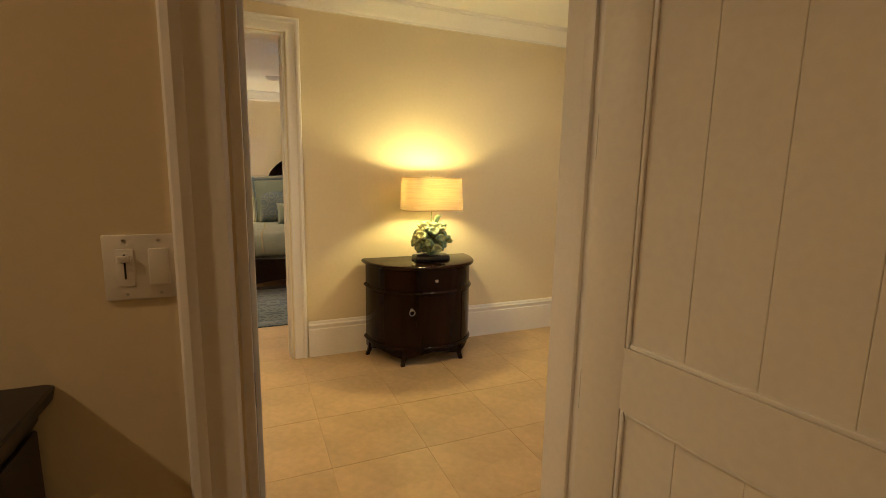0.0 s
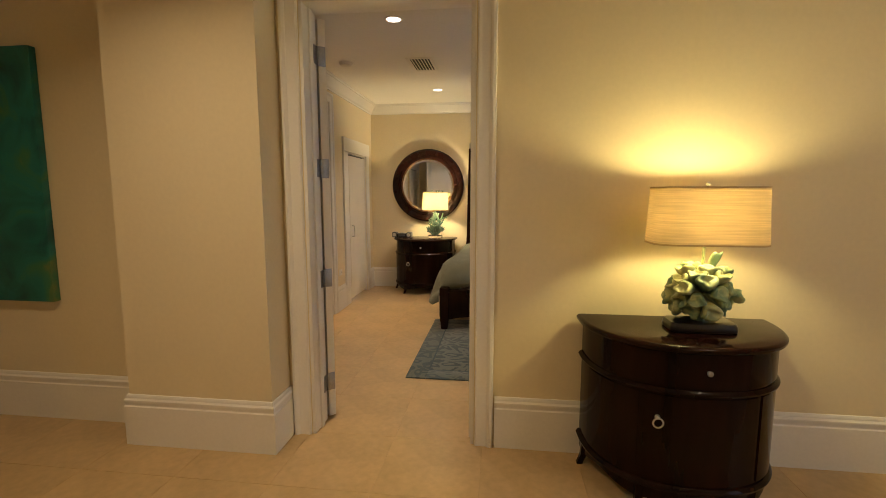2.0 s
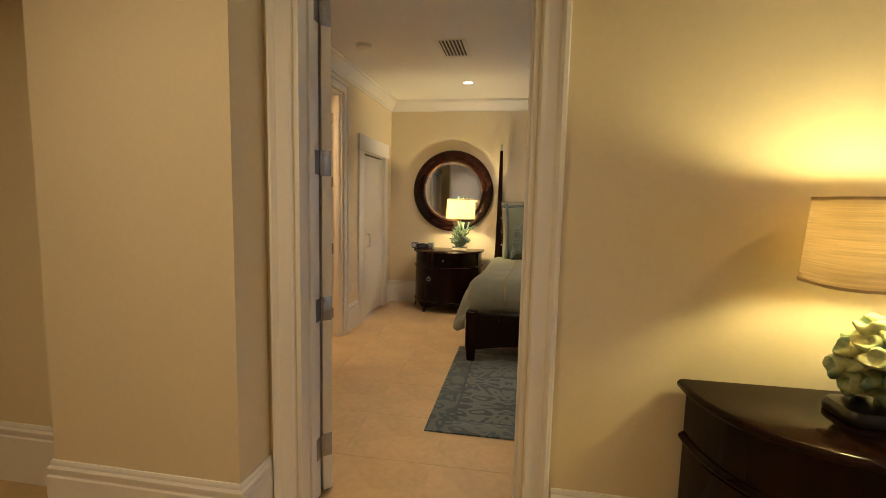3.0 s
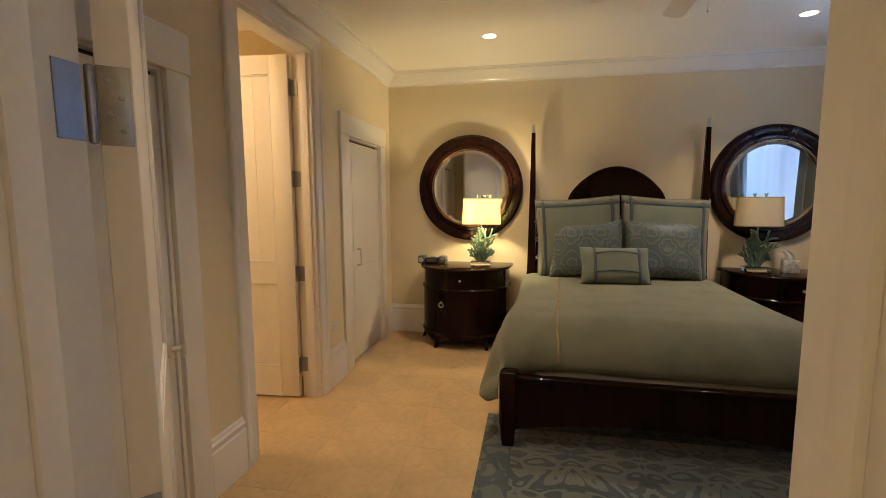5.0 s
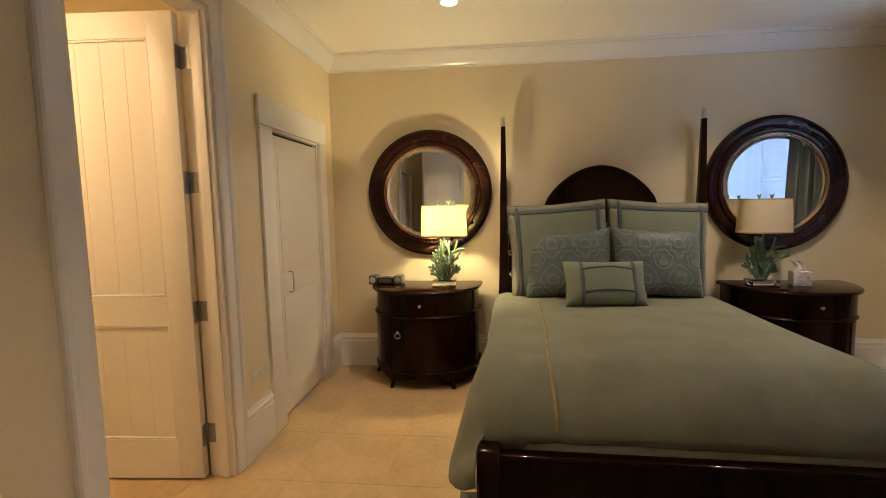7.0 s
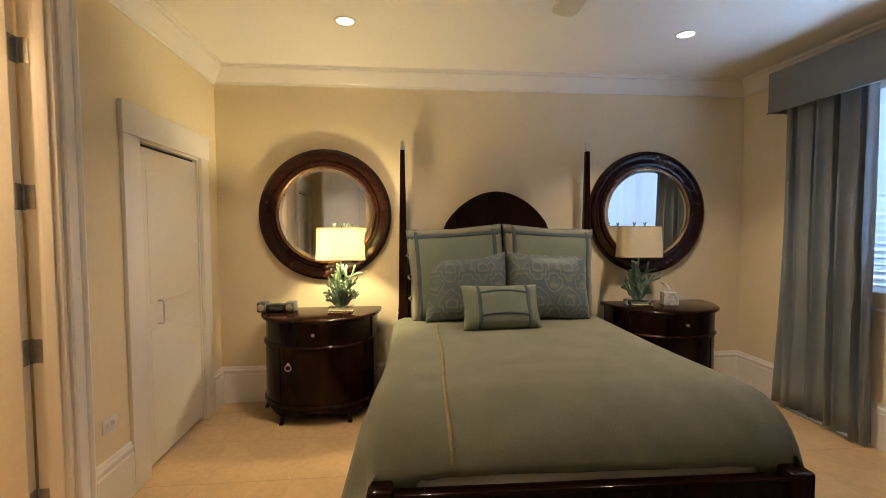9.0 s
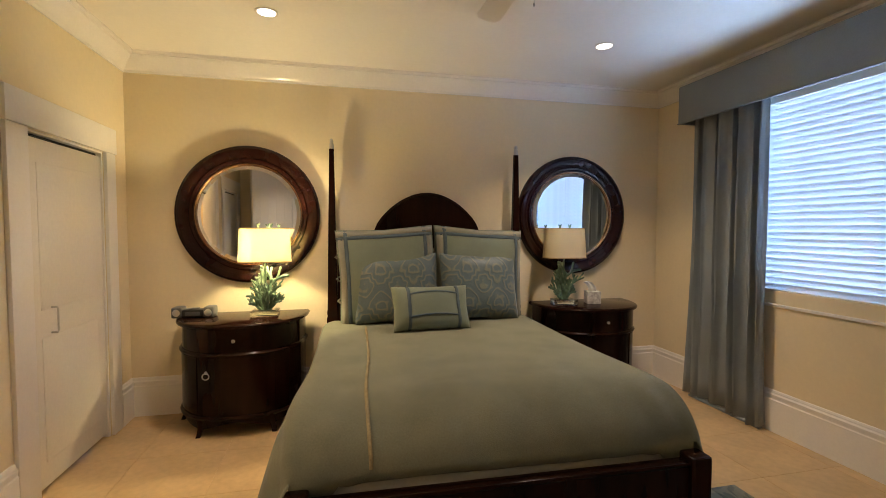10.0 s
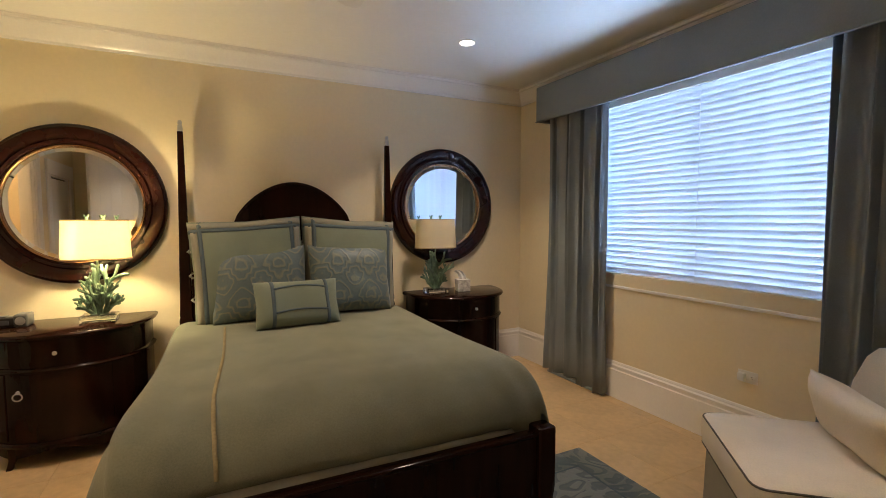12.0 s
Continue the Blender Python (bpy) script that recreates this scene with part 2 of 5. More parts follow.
SUCC = two_tone("green_glaze", (0.20, 0.32, 0.20), (0.58, 0.62, 0.30), 0.4, blotches(13), 0.1, 0.0)
CORAL = mat("jade_coral", (0.125, 0.20, 0.125), 0.5, 0, 0.3, 14, 60, 0.5, 140, 0.5)
BLACK = mat("black_lacquer", (0.012, 0.010, 0.009), 0.3, 0, 0.2, 5, 50)
ACRYL = clear("acrylic", (0.95, 0.98, 0.97))
GLASS = clear("window_glass", (0.96, 0.98, 0.98), 0.0, 1.45)
MIRROR = mat("mirror_silver", (0.90, 0.91, 0.90), 0.015, 1, 0.0)
SILK = mat("slate_silk_curtain", (0.245, 0.275, 0.29), 0.30, 0, 0.07, 3, 130, 0.08, 350, 0.6, sheen=0.0)
SILKL = mat("pelmet_fabric", (0.225, 0.25, 0.255), 0.6, 0, 0.05, 3, 130, 0.25, 350, 0.4, sheen=0.2)
SLAT = translucent("blind_slat", (0.80, 0.81, 0.82), (0.60, 0.64, 0.70), 0.24, 0.0, 0.5)
UPH = mat("ivory_upholstery", (0.76, 0.68, 0.56), 0.9, 0, 0.05, 4, 160, 0.3, 380, 0.2, sheen=0.1)
WELT = mat("dark_welt", (0.12, 0.10, 0.08), 0.85)
SKIRT = mat("taupe_skirt", (0.30, 0.275, 0.22), 0.9, 0, 0.05, 4, 160, 0.3, 380, 0.2)
PLATE = mat("white_plastic", (0.80, 0.76, 0.68), 0.35, 0, 0.01)
# near-black colour that stands in for the shade inside slots and gaps
SLOTSHADE = mat("slot_shade", (0.02, 0.02, 0.02), 0.6)
GREYP = mat("grey_plastic", (0.09, 0.09, 0.09), 0.35, 0, 0.05)
TISSUE = mat("tissue_paper", (0.82, 0.80, 0.76), 0.9, 0, 0.02)
BOXCARD = mat("printed_card", (0.50, 0.48, 0.45), 0.6, 0, 0.22, 30, 80)
CANGLOW = emitter("downlight_lens", (1.0, 0.93, 0.82), 5.0)
BULBGLOW = emitter("bulb_glass", (1.0, 0.75, 0.4), 12.0)
MATT = mat("mattress_ticking", (0.55, 0.52, 0.45), 0.9, 0, 0.04)


def painting_mat():
    m = bpy.data.materials.new("teal_abstract")
    m.use_nodes = True
    nt = m.node_tree
    b = nt.nodes["Principled BSDF"]
    b.inputs["Roughness"].default_value = 0.45
    co = nt.nodes.new("ShaderNodeTexCoord")
    n = nt.nodes.new("ShaderNodeTexNoise")
    n.inputs["Scale"].default_value, n.inputs["Detail"].default_value, n.inputs["Distortion"].default_value = 3.2, 5, 1.2
    nt.links.new(co.outputs["Object"], n.inputs["Vector"])
    r = nt.nodes.new("ShaderNodeValToRGB")
    e = r.color_ramp.elements
    e[0].position, e[0].color = 0.28, (0.006, 0.060, 0.060, 1)
    e[1].position, e[1].color = 0.80, (0.24, 0.22, 0.05, 1)
    for p, c in ((0.42, (0.010, 0.12, 0.105, 1)), (0.55, (0.016, 0.175, 0.145, 1)), (0.66, (0.05, 0.19, 0.085, 1))):
        x = e.new(p)
        x.color = c
    nt.links.new(n.outputs["Fac"], r.inputs[0])
    nt.links.new(r.outputs[0], b.inputs["Base Color"])
    return m


ART = painting_mat()


# ---- mesh helpers ----
def finish(bm, name, material, smooth=35):
    bmesh.ops.recalc_face_normals(bm, faces=bm.faces)
    me = bpy.data.meshes.new(name)
    bm.to_mesh(me)
    bm.free()
    me.materials.append(material)
    if smooth:
        me.polygons.foreach_set("use_smooth", [True] * len(me.polygons))
        me.set_sharp_from_angle(angle=radians(smooth))
    return me


def part(name, bm, material, parent=None, label="", smooth=35, m=None):
    ob = new(name, finish(bm, name, material, smooth))
    if parent:
        ob.parent = parent
    if m:
        ob.matrix_basis = m
    return tagged(ob, label)


def thing(name, m, label, category, group="", kind=""):
    ob = new(name)
    ob.empty_display_size = 0.1
    ob.matrix_basis = m
    return tagged(ob, label, category, group, kind)


def structure(name, bm, material, label, category, smooth=35):
    return tagged(part(name, bm, material, None, "", smooth), label, category, "", "structure")


def box(bm, x0, y0, z0, x1, y1, z1, bevel=0.0, seg=2):
    vs = [bm.verts.new(p) for p in ((x0, y0, z0), (x1, y0, z0), (x1, y1, z0), (x0, y1, z0), (x0, y0, z1), (x1, y0, z1), (x1, y1, z1), (x0, y1, z1))]
    fs = [bm.faces.new([vs[i] for i in f]) for f in ((0, 3, 2, 1), (4, 5, 6, 7), (0, 1, 5, 4), (1, 2, 6, 5), (2, 3, 7, 6), (3, 0, 4, 7))]
    if bevel:
        es = list({e for f in fs for e in f.edges})
        bmesh.ops.bevel(bm, geom=es, offset=bevel, segments=seg, affect="EDGES", profile=0.5)
    return bm


def bx(*a, **k):
    return box(bmesh.new(), *a, **k)


def lathe(bm, prof, seg=32, m=None):
    """Turn a profile of (radius, height) about z."""
    m = m or Matrix.Identity(4)
    rings = []
    for r, z in prof:
        if r < 1e-5:
            rings.append([bm.verts.new(m @ Vector((0, 0, z)))])
        else:
            rings.append([bm.verts.new(m @ Vector((r * math.cos(2 * math.pi * i / seg), r * math.sin(2 * math.pi * i / seg), z))) for i in range(seg)])
    for a, b in zip(rings, rings[1:]):
        for i in range(seg):
            j = (i + 1) % seg
            if len(a) == 1 and len(b) > 1:
                bm.faces.new((a[0], b[i], b[j]))
            elif len(b) == 1 and len(a) > 1:
                bm.faces.new((a[i], a[j], b[0]))
            elif len(a) > 1:
                bm.faces.new((a[i], a[j], b[j], b[i]))
    return bm


def loft(bm, loops, closed=True, caps=True):
    """Skin between loops of equal length."""
    vs = [[bm.verts.new(p) for p in lp] for lp in loops]
    n = len(vs[0])
    for a, b in zip(vs, vs[1:]):
        for i in range(n if closed else n - 1):
            j = (i + 1) % n
            bm.faces.new((a[i], a[j], b[j], b[i]))
    if caps and closed:
        bm.faces.new(vs[0][::-1])
        bm.faces.new(vs[-1])
    return bm


def sweep(bm, path, prof, place, closed=False):
    """Moulding along a flat path with mitred corners: profile (offset to the left of the path, height), placed by place(u, v, h)."""
    n = len(path)
    seg = [(Vector(path[(i + 1) % n]) - Vector(path[i])).normalized() for i in range(n if closed else n - 1)]
    loops = []
    for i in range(n):
        d0 = seg[i - 1] if (closed or i > 0) else seg[0]
        d1 = seg[i] if (closed or i < n - 1) else seg[-1]
        n0, n1 = Vector((-d0.y, d0.x)), Vector((-d1.y, d1.x))
        off = (n0 + n1) / max(0.2, 1 + n0.dot(n1))
        loops.append([place(path[i][0] + off.x * a, path[i][1] + off.y * a, h) for a, h in prof])
    if closed:
        loops.append(loops[0])
    return loft(bm, loops, True, not closed)


def tube(bm, pts, radii, seg=10, cap=True):
    """Round limb through points."""
    loops = []
    up = Vector((0.13, 0.21, 0.97))
    for i, p in enumerate(pts):
        p = Vector(p)
        d = (Vector(pts[min(i + 1, len(pts) - 1)]) - Vector(pts[max(i - 1, 0)])).normalized()
        a = d.cross(up)
        if a.length < 0.1:
            a = d.cross(Vector((1, 0, 0)))
        a.normalize()
        b = d.cross(a)
        loops.append([p + radii[i] * (math.cos(t) * a + math.sin(t) * b) for t in (2 * math.pi * k / seg for k in range(seg))])
    return loft(bm, loops, True, cap)


def rounded_rect(w, d, r, n=6):
    pts = []
    for cx, cy, a0 in ((w / 2 - r, d / 2 - r, 0), (-w / 2 + r, d / 2 - r, 90), (-w / 2 + r, -d / 2 + r, 180), (w / 2 - r, -d / 2 + r, 270)):
        for k in range(n + 1):
            a = radians(a0 + 90 * k / n)
            pts.append((cx + r * math.cos(a), cy + r * math.sin(a)))
    return pts


# ---- structure: floor and walls ----
XL, XR, YB, YN = -1.79, 2.71, 4.32, 0.18      # bedroom faces
HXL, HXR, HYS = -4.6, 3.05, -2.52             # hall faces
B1Y = -2.71                                   # first bedroom's wall face
T = 0.13
D1L, D1R, D1H = -0.95, 0.0, 2.44             # doorway from hall to bedroom
D0L, D0R, D0H = -0.30, 0.59, 2.44             # doorway from first bedroom to hall
BAL, BAR, BAH = 1.80, 2.605, 2.41            # bathroom doorway along y
CBL, CBR, CBH = 3.19, 3.99, 1.925             # far closet along y
CAL, CAR, CAH = 0.46, 1.30, 1.95              # near closet along y
PIER = 2.62                                   # pier at the hall's end
HWY0, HWY1, HWZ0, HWZ1 = -2.32, -1.42, 0.25, 2.40  # hall window along y
WY0, WY1, WZ0, WZ1 = 1.27, 3.55, 0.89, 2.36   # window along y

floor = structure("floor", bx(-4.9, -7.0, -0.15, 3.4, 4.8, -0.0022), GROUT, "beige travertine tile floor with thin pale joints", "floor")

bm = bmesh.new()
HT = CEIL_HALL
box(bm, HXL - T, 0, 0, D1L, YN, HT + 0.1)
box(bm, D1L, 0, D1H, D1R, YN, HT + 0.1)
box(bm, D1R, 0, 0, XR + 0.4, YN, HT + 0.1)
structure("wall_hall_north", bm, PAINT, "cream painted wall between hall and bedroom", "wall", 0)
structure("wall_pier_east", bx(PIER, -0.13, 0, HXR, 0.0, HT), PAINT, "cream painted pier at the end of the hall", "pier", 0)
structure("wall_pier", bx(-1.93, -0.222, 0, -1.08, 0.0, HT), PAINT, "cream painted pier beside the bedroom doorway", "pier", 0)
bm = bmesh.new()
box(bm, HXL - T, B1Y, 0, D0L, HYS, HT + 0.1)
box(bm, D0L, B1Y, D0H, D0R, HYS, HT + 0.1)
box(bm, D0R, B1Y, 0, XR + 0.4, HYS, HT + 0.1)
structure("wall_hall_south", bm, PAINT, "cream painted wall of the first bedroom", "wall", 0)
bm = bmesh.new()
for a, b, z0, z1 in ((HYS, HWY0, 0, HT + 0.1), (HWY0, HWY1, 0, HWZ0), (HWY0, HWY1, HWZ1, HT + 0.1), (HWY1, 0, 0, HT + 0.1)):
    box(bm, HXR, a, z0, HXR + T, b, z1)
structure("wall_hall_east", bm, PAINT, "cream painted end wall of the hall", "wall", 0)
structure("wall_hall_west", bx(HXL - T, HYS, 0, HXL, 0, HT + 0.1), PAINT, "cream painted far end wall of the hall", "wall", 0)
bm = bmesh.new()
for a, b, z0, z1 in ((YN, CAL, 0, CEIL), (CAL, CAR, CAH, CEIL), (CAR, BAL, 0, CEIL), (BAL, BAR, BAH, CEIL), (BAR, CBL, 0, CEIL), (CBL, CBR, CBH, CEIL), (CBR, YB + T, 0, CEIL)):
    box(bm, XL - T, a, z0, XL, b, z1 + 0.1)
structure("wall_bedroom_west", bm, PAINT, "cream painted wall with closet and bathroom doors", "wall", 0)
structure("wall_bedroom_north", bx(XL, YB, 0, XR + 0.3, YB + T, CEIL + 0.1), PAINT, "cream painted wall behind the bed", "wall", 0)
bm = bmesh.new()
WT = 0.22
for a, b, z0, z1 in ((YN, WY0, 0, CEIL), (WY0, WY1, 0, WZ0), (WY0, WY1, WZ1, CEIL), (WY1, YB, 0, CEIL)):
    box(bm, XR, a, z0, XR + WT, b, z1 + 0.1)
structure("wall_bedroom_east", bm, PAINT, "cream painted wall around the window", "wall", 0)
structure("ceiling_bedroom", bx(XL, YN, CEIL, XR, YB, CEIL + 0.1), CEILPAINT, "smooth off-white painted bedroom ceiling", "ceiling", 0)
structure("ceiling_hall", bx(HXL, HYS, CEIL_HALL, HXR, 0, CEIL_HALL + 0.1), CEILPAINT, "smooth off-white painted hall ceiling", "ceiling", 0)
# bathroom and closet shells, first bedroom behind the start
bm = bmesh.new()
box(bm, -3.9, 1.42, 0, -3.77, 3.05, CEIL)
box(bm, -3.77, 1.42, 0, XL - T, 1.55, CEIL)
box(bm, -3.77, 2.92, 0, XL - T, 3.05, CEIL)
structure("wall_bathroom", bm, PAINT, "cream painted bathroom walls", "wall", 0)
structure("ceiling_bathroom", bx(-3.77, 1.55, CEIL, XL - T, 2.92, CEIL + 0.1), CEILPAINT, "off-white painted bathroom ceiling", "ceiling", 0)
bm = bmesh.new()
box(bm, -2.3, YN, 0, -2.2, 1.40, CEIL)
box(bm, -2.2, YN, CEIL, XL - T, 1.40, CEIL + 0.1)
box(bm, -2.3, 3.06, 0, -2.2, YB + T, CEIL)
box(bm, -2.2, 3.06, CEIL, XL - T, YB + T, CEIL + 0.1)
structure("wall_closets", bm, PAINT, "plain painted closet linings", "wall", 0)
bm = bmesh.new()
box(bm, -3.2, -6.4, 0, -3.07, B1Y, HT + 0.1)
box(bm, 2.9, -6.4, 0, 3.03, B1Y, HT + 0.1)
box(bm, -3.07, -6.53, 0, 2.9, -6.4, HT + 0.1)
structure("wall_first_bedroom", bm, PAINT, "cream painted walls of the first bedroom", "wall", 0)
structure("ceiling_first_bedroom", bx(-3.07, -6.4, HT, 2.9, B1Y, HT + 0.1), CEILPAINT, "off-white painted ceiling", "ceiling", 0)

# ---- mouldings ----
BASE = [(0, 0), (0.022, 0), (0.022, 0.225), (0.017, 0.232), (0.017, 0.243), (0.020, 0.249), (0.020, 0.262), (0.012, 0.272), (0.012, 0.283), (0.006, 0.292), (0, 0.292)]
CROWN = [(0, -0.135), (0.010, -0.135), (0.014, -0.118), (0.022, -0.112), (0.034, -0.095), (0.062, -0.058), (0.085, -0.040), (0.090, -0.028), (0.100, -0.024), (0.104, -0.006), (0.112, -0.004), (0.112, 0), (0, 0)]


def base_run(path):
    structure("baseboard", sweep(bmesh.new(), path, BASE, lambda u, v, h: (u, v, h)), TRIM, "tall white moulded baseboard", "baseboard")


def crown_run(path, z, closed=False):
    structure("trim", sweep(bmesh.new(), path, CROWN, lambda u, v, h: (u, v, z + h), closed), TRIMG, "white crown moulding below the ceiling", "crown moulding")


base_run([(XL, CBL - 0.165), (XL, BAR + 0.115)])
base_run([(XL, BAL - 0.115), (XL, CAR + 0.125)])
base_run([(XR, YN), (XR, YB), (XL, YB), (XL, CBR + 0.135)])
base_run([(D1R + 0.115, YN), (XR, YN)])
base_run([(XL, YN), (D1L - 0.115, YN)])
base_run([(HXR, HYS), (HXR, -0.13), (PIER, -0.13), (PIER, 0), (D1R + 0.115, 0)])
base_run([(D1L - 0.115, 0), (-1.08, 0), (-1.08, -0.222), (-1.93, -0.222), (-1.93, 0), (HXL, 0), (HXL, HYS)])
base_run([(D0L - 0.115, B1Y), (-3.07, B1Y)])
base_run([(2.9, B1Y), (D0R + 0.115, B1Y)])
crown_run([(XL, YN), (XR, YN), (XR, YB), (XL, YB)], CEIL, True)
crown_run([(HXL, HYS), (HXR, HYS), (HXR, -0.13), (PIER, -0.13), (PIER, 0), (-1.08, 0), (-1.08, -0.222), (-1.93, -0.222), (-1.93, 0), (HXL, 0)], CEIL_HALL, True)

CASING = [(0.006, 0), (0.006, 0.012), (0.014, 0.018), (0.026, 0.018), (0.034, 0.016), (0.074, 0.017), (0.080, 0.025), (0.092, 0.030), (0.106, 0.026), (0.112, 0.018), (0.112, 0)]


def casing(place, a, b, h, wide=1.0):
    """Moulded casing round a doorway; place(u, z, d) maps the wall's plane."""
    structure("trim", sweep(bmesh.new(), [(a, 0), (a, h), (b, h), (b, 0)], [(q * wide, r) for q, r in CASING], place), TRIM, "white moulded door casing", "door casing")


def jamb(x0, y0, x1, y1, h, along_x, stop):
    """Lining of a doorway with a door stop."""
    bm = bmesh.new()
    t = 0.02
    if along_x:
        box(bm, x0, y0, 0, x0 + t, y1, h, 0.002)
        box(bm, x1 - t, y0, 0, x1, y1, h, 0.002)
        box(bm, x0 + t, y0, h - t, x1 - t, y1, h, 0.002)
        box(bm, x0 + t, stop, 0, x0 + t + 0.012, stop + 0.04, h - t, 0.002)
        box(bm, x1 - t - 0.012, stop, 0, x1 - t, stop + 0.04, h - t, 0.002)
    else:
        box(bm, x0, y0, 0, x1, y0 + t, h, 0.002)
        box(bm, x0, y1 - t, 0, x1, y1, h, 0.002)
        box(bm, x0, y0 + t, h - t, x1, y1 - t, h, 0.002)
        if stop is not None:
            box(bm, stop, y0 + t, 0, stop + 0.04, y0 + t + 0.012, h - t, 0.002)
            box(bm, stop, y1 - t - 0.012, 0, stop + 0.04, y1 - t, h - t, 0.002)
    structure("trim", bm, TRIM, "white painted door jamb lining", "door jamb")


casing(lambda u, z, d: (u, -d, z), D1L, D1R, D1H, 0.95)
casing(lambda u, z, d: (u, YN + d, z), D1L, D1R, D1H)
jamb(D1L, -0.002, D1R, YN + 0.002, D1H, True, 0.07)
casing(lambda u, z, d: (u, HYS + d, z), D0L, D0R, D0H)
casing(lambda u, z, d: (u, B1Y - d, z), D0L, D0R, D0H, 0.90)
jamb(D0L, B1Y - 0.002, D0R, HYS + 0.002, D0H, True, B1Y + 0.06)
casing(lambda u, z, d: (XL + d, u, z), BAL, BAR, BAH)
jamb(XL - T - 0.002, BAL, XL + 0.002, BAR, BAH, False, XL - 0.06)


def closet(a, b, h, name):
    """Flat cased closet front with a tall head board and a flush folding door."""
    bm = bmesh.new()
    w, d = 0.125, 0.022
    near = w + (0.035 if a > 2 else 0.0)
    box(bm, XL, a - near, 0, XL + d, a, h, 0.003)
    box(bm, XL, b, 0, XL + d, b + w, h, 0.003)
    box(bm, XL, a - near - 0.008, h, XL + d + 0.006, b + w + 0.008, h + 0.17, 0.004)
    structure("trim", bm, TRIM, "flat white closet casing with a tall head board", "door casing")
    bm = bmesh.new()
    box(bm, XL - T, a, 0, XL - 0.004, a + 0.018, h)
    box(bm, XL - T, b - 0.018, 0, XL - 0.004, b, h)
    box(bm, XL - T, a + 0.018, h - 0.012, XL - 0.004, b - 0.018, h)
    structure("trim", bm, TRIM, "white painted closet jamb lining", "door jamb")
    door = thing(name, pose(XL - 0.012, a + 0.021, 0), "white panelled closet door with a nickel pull, shut", "closet door", "", "structure")
    w2 = b - a - 0.042
    leaf = part("leaf", bx(-0.035, 0, 0.030, 0, w2, h - 0.035, 0.003), DOORP, door)
    for z0, z1 in ((0.16, 0.83), (0.98, h - 0.16)):
        part("raised_panel", bx(-0.001, 0.09, z0, 0.003, w2 - 0.09, z1, 0.003), DOORP, leaf)
    hz = 0.918
    yh = 0.175
    bm = bmesh.new()
    tube(bm, [(0, yh, hz - 0.07), (0.03, yh, hz - 0.07), (0.034, yh, hz - 0.06), (0.034, yh, hz + 0.06), (0.03, yh, hz + 0.07), (0, yh, hz + 0.07)], [0.005] * 6, 8)
    part("handle", bm, NICKEL, door, "brushed nickel bar pull")
    # near-black strip painted in for the shade between leaf and head
    part("head_gap_shade", bx(-0.03, 0.005, h - 0.034, -0.02, w2 - 0.005, h - 0.016), SLOTSHADE, door, "dark strip painted as the shade above the closet door")


closet(CBL, CBR, CBH, "door_3")
closet(CAL, CAR, CAH, "door_4")


def hinge(z, parent, sg=1):
    bm = bmesh.new()
    box(bm, -0.0035, min(sg * 0.002, sg * 0.042), z - 0.056, -0.0005, max(sg * 0.002, sg * 0.042), z + 0.056, 0.001)
    lathe(bm, [(0, z - 0.056), (0.0055, z - 0.054), (0.0065, z - 0.05), (0.0065, z + 0.05), (0.0055, z + 0.054), (0, z + 0.056)], 10, pose(-0.004, -0.006 * sg, 0))
    for dz in (-0.035, -0.012, 0.012, 0.035):
        lathe(bm, [(0.004, 0), (0.003, 0.0012), (0, 0.0014)], 8, pose(-0.0035, sg * 0.022 + 0.008 * (1 if dz in (-0.012, 0.035) else -1), z + dz, 0, -90, 0))
    part("hinge", bm, STEEL, parent, "dull steel butt hinge")


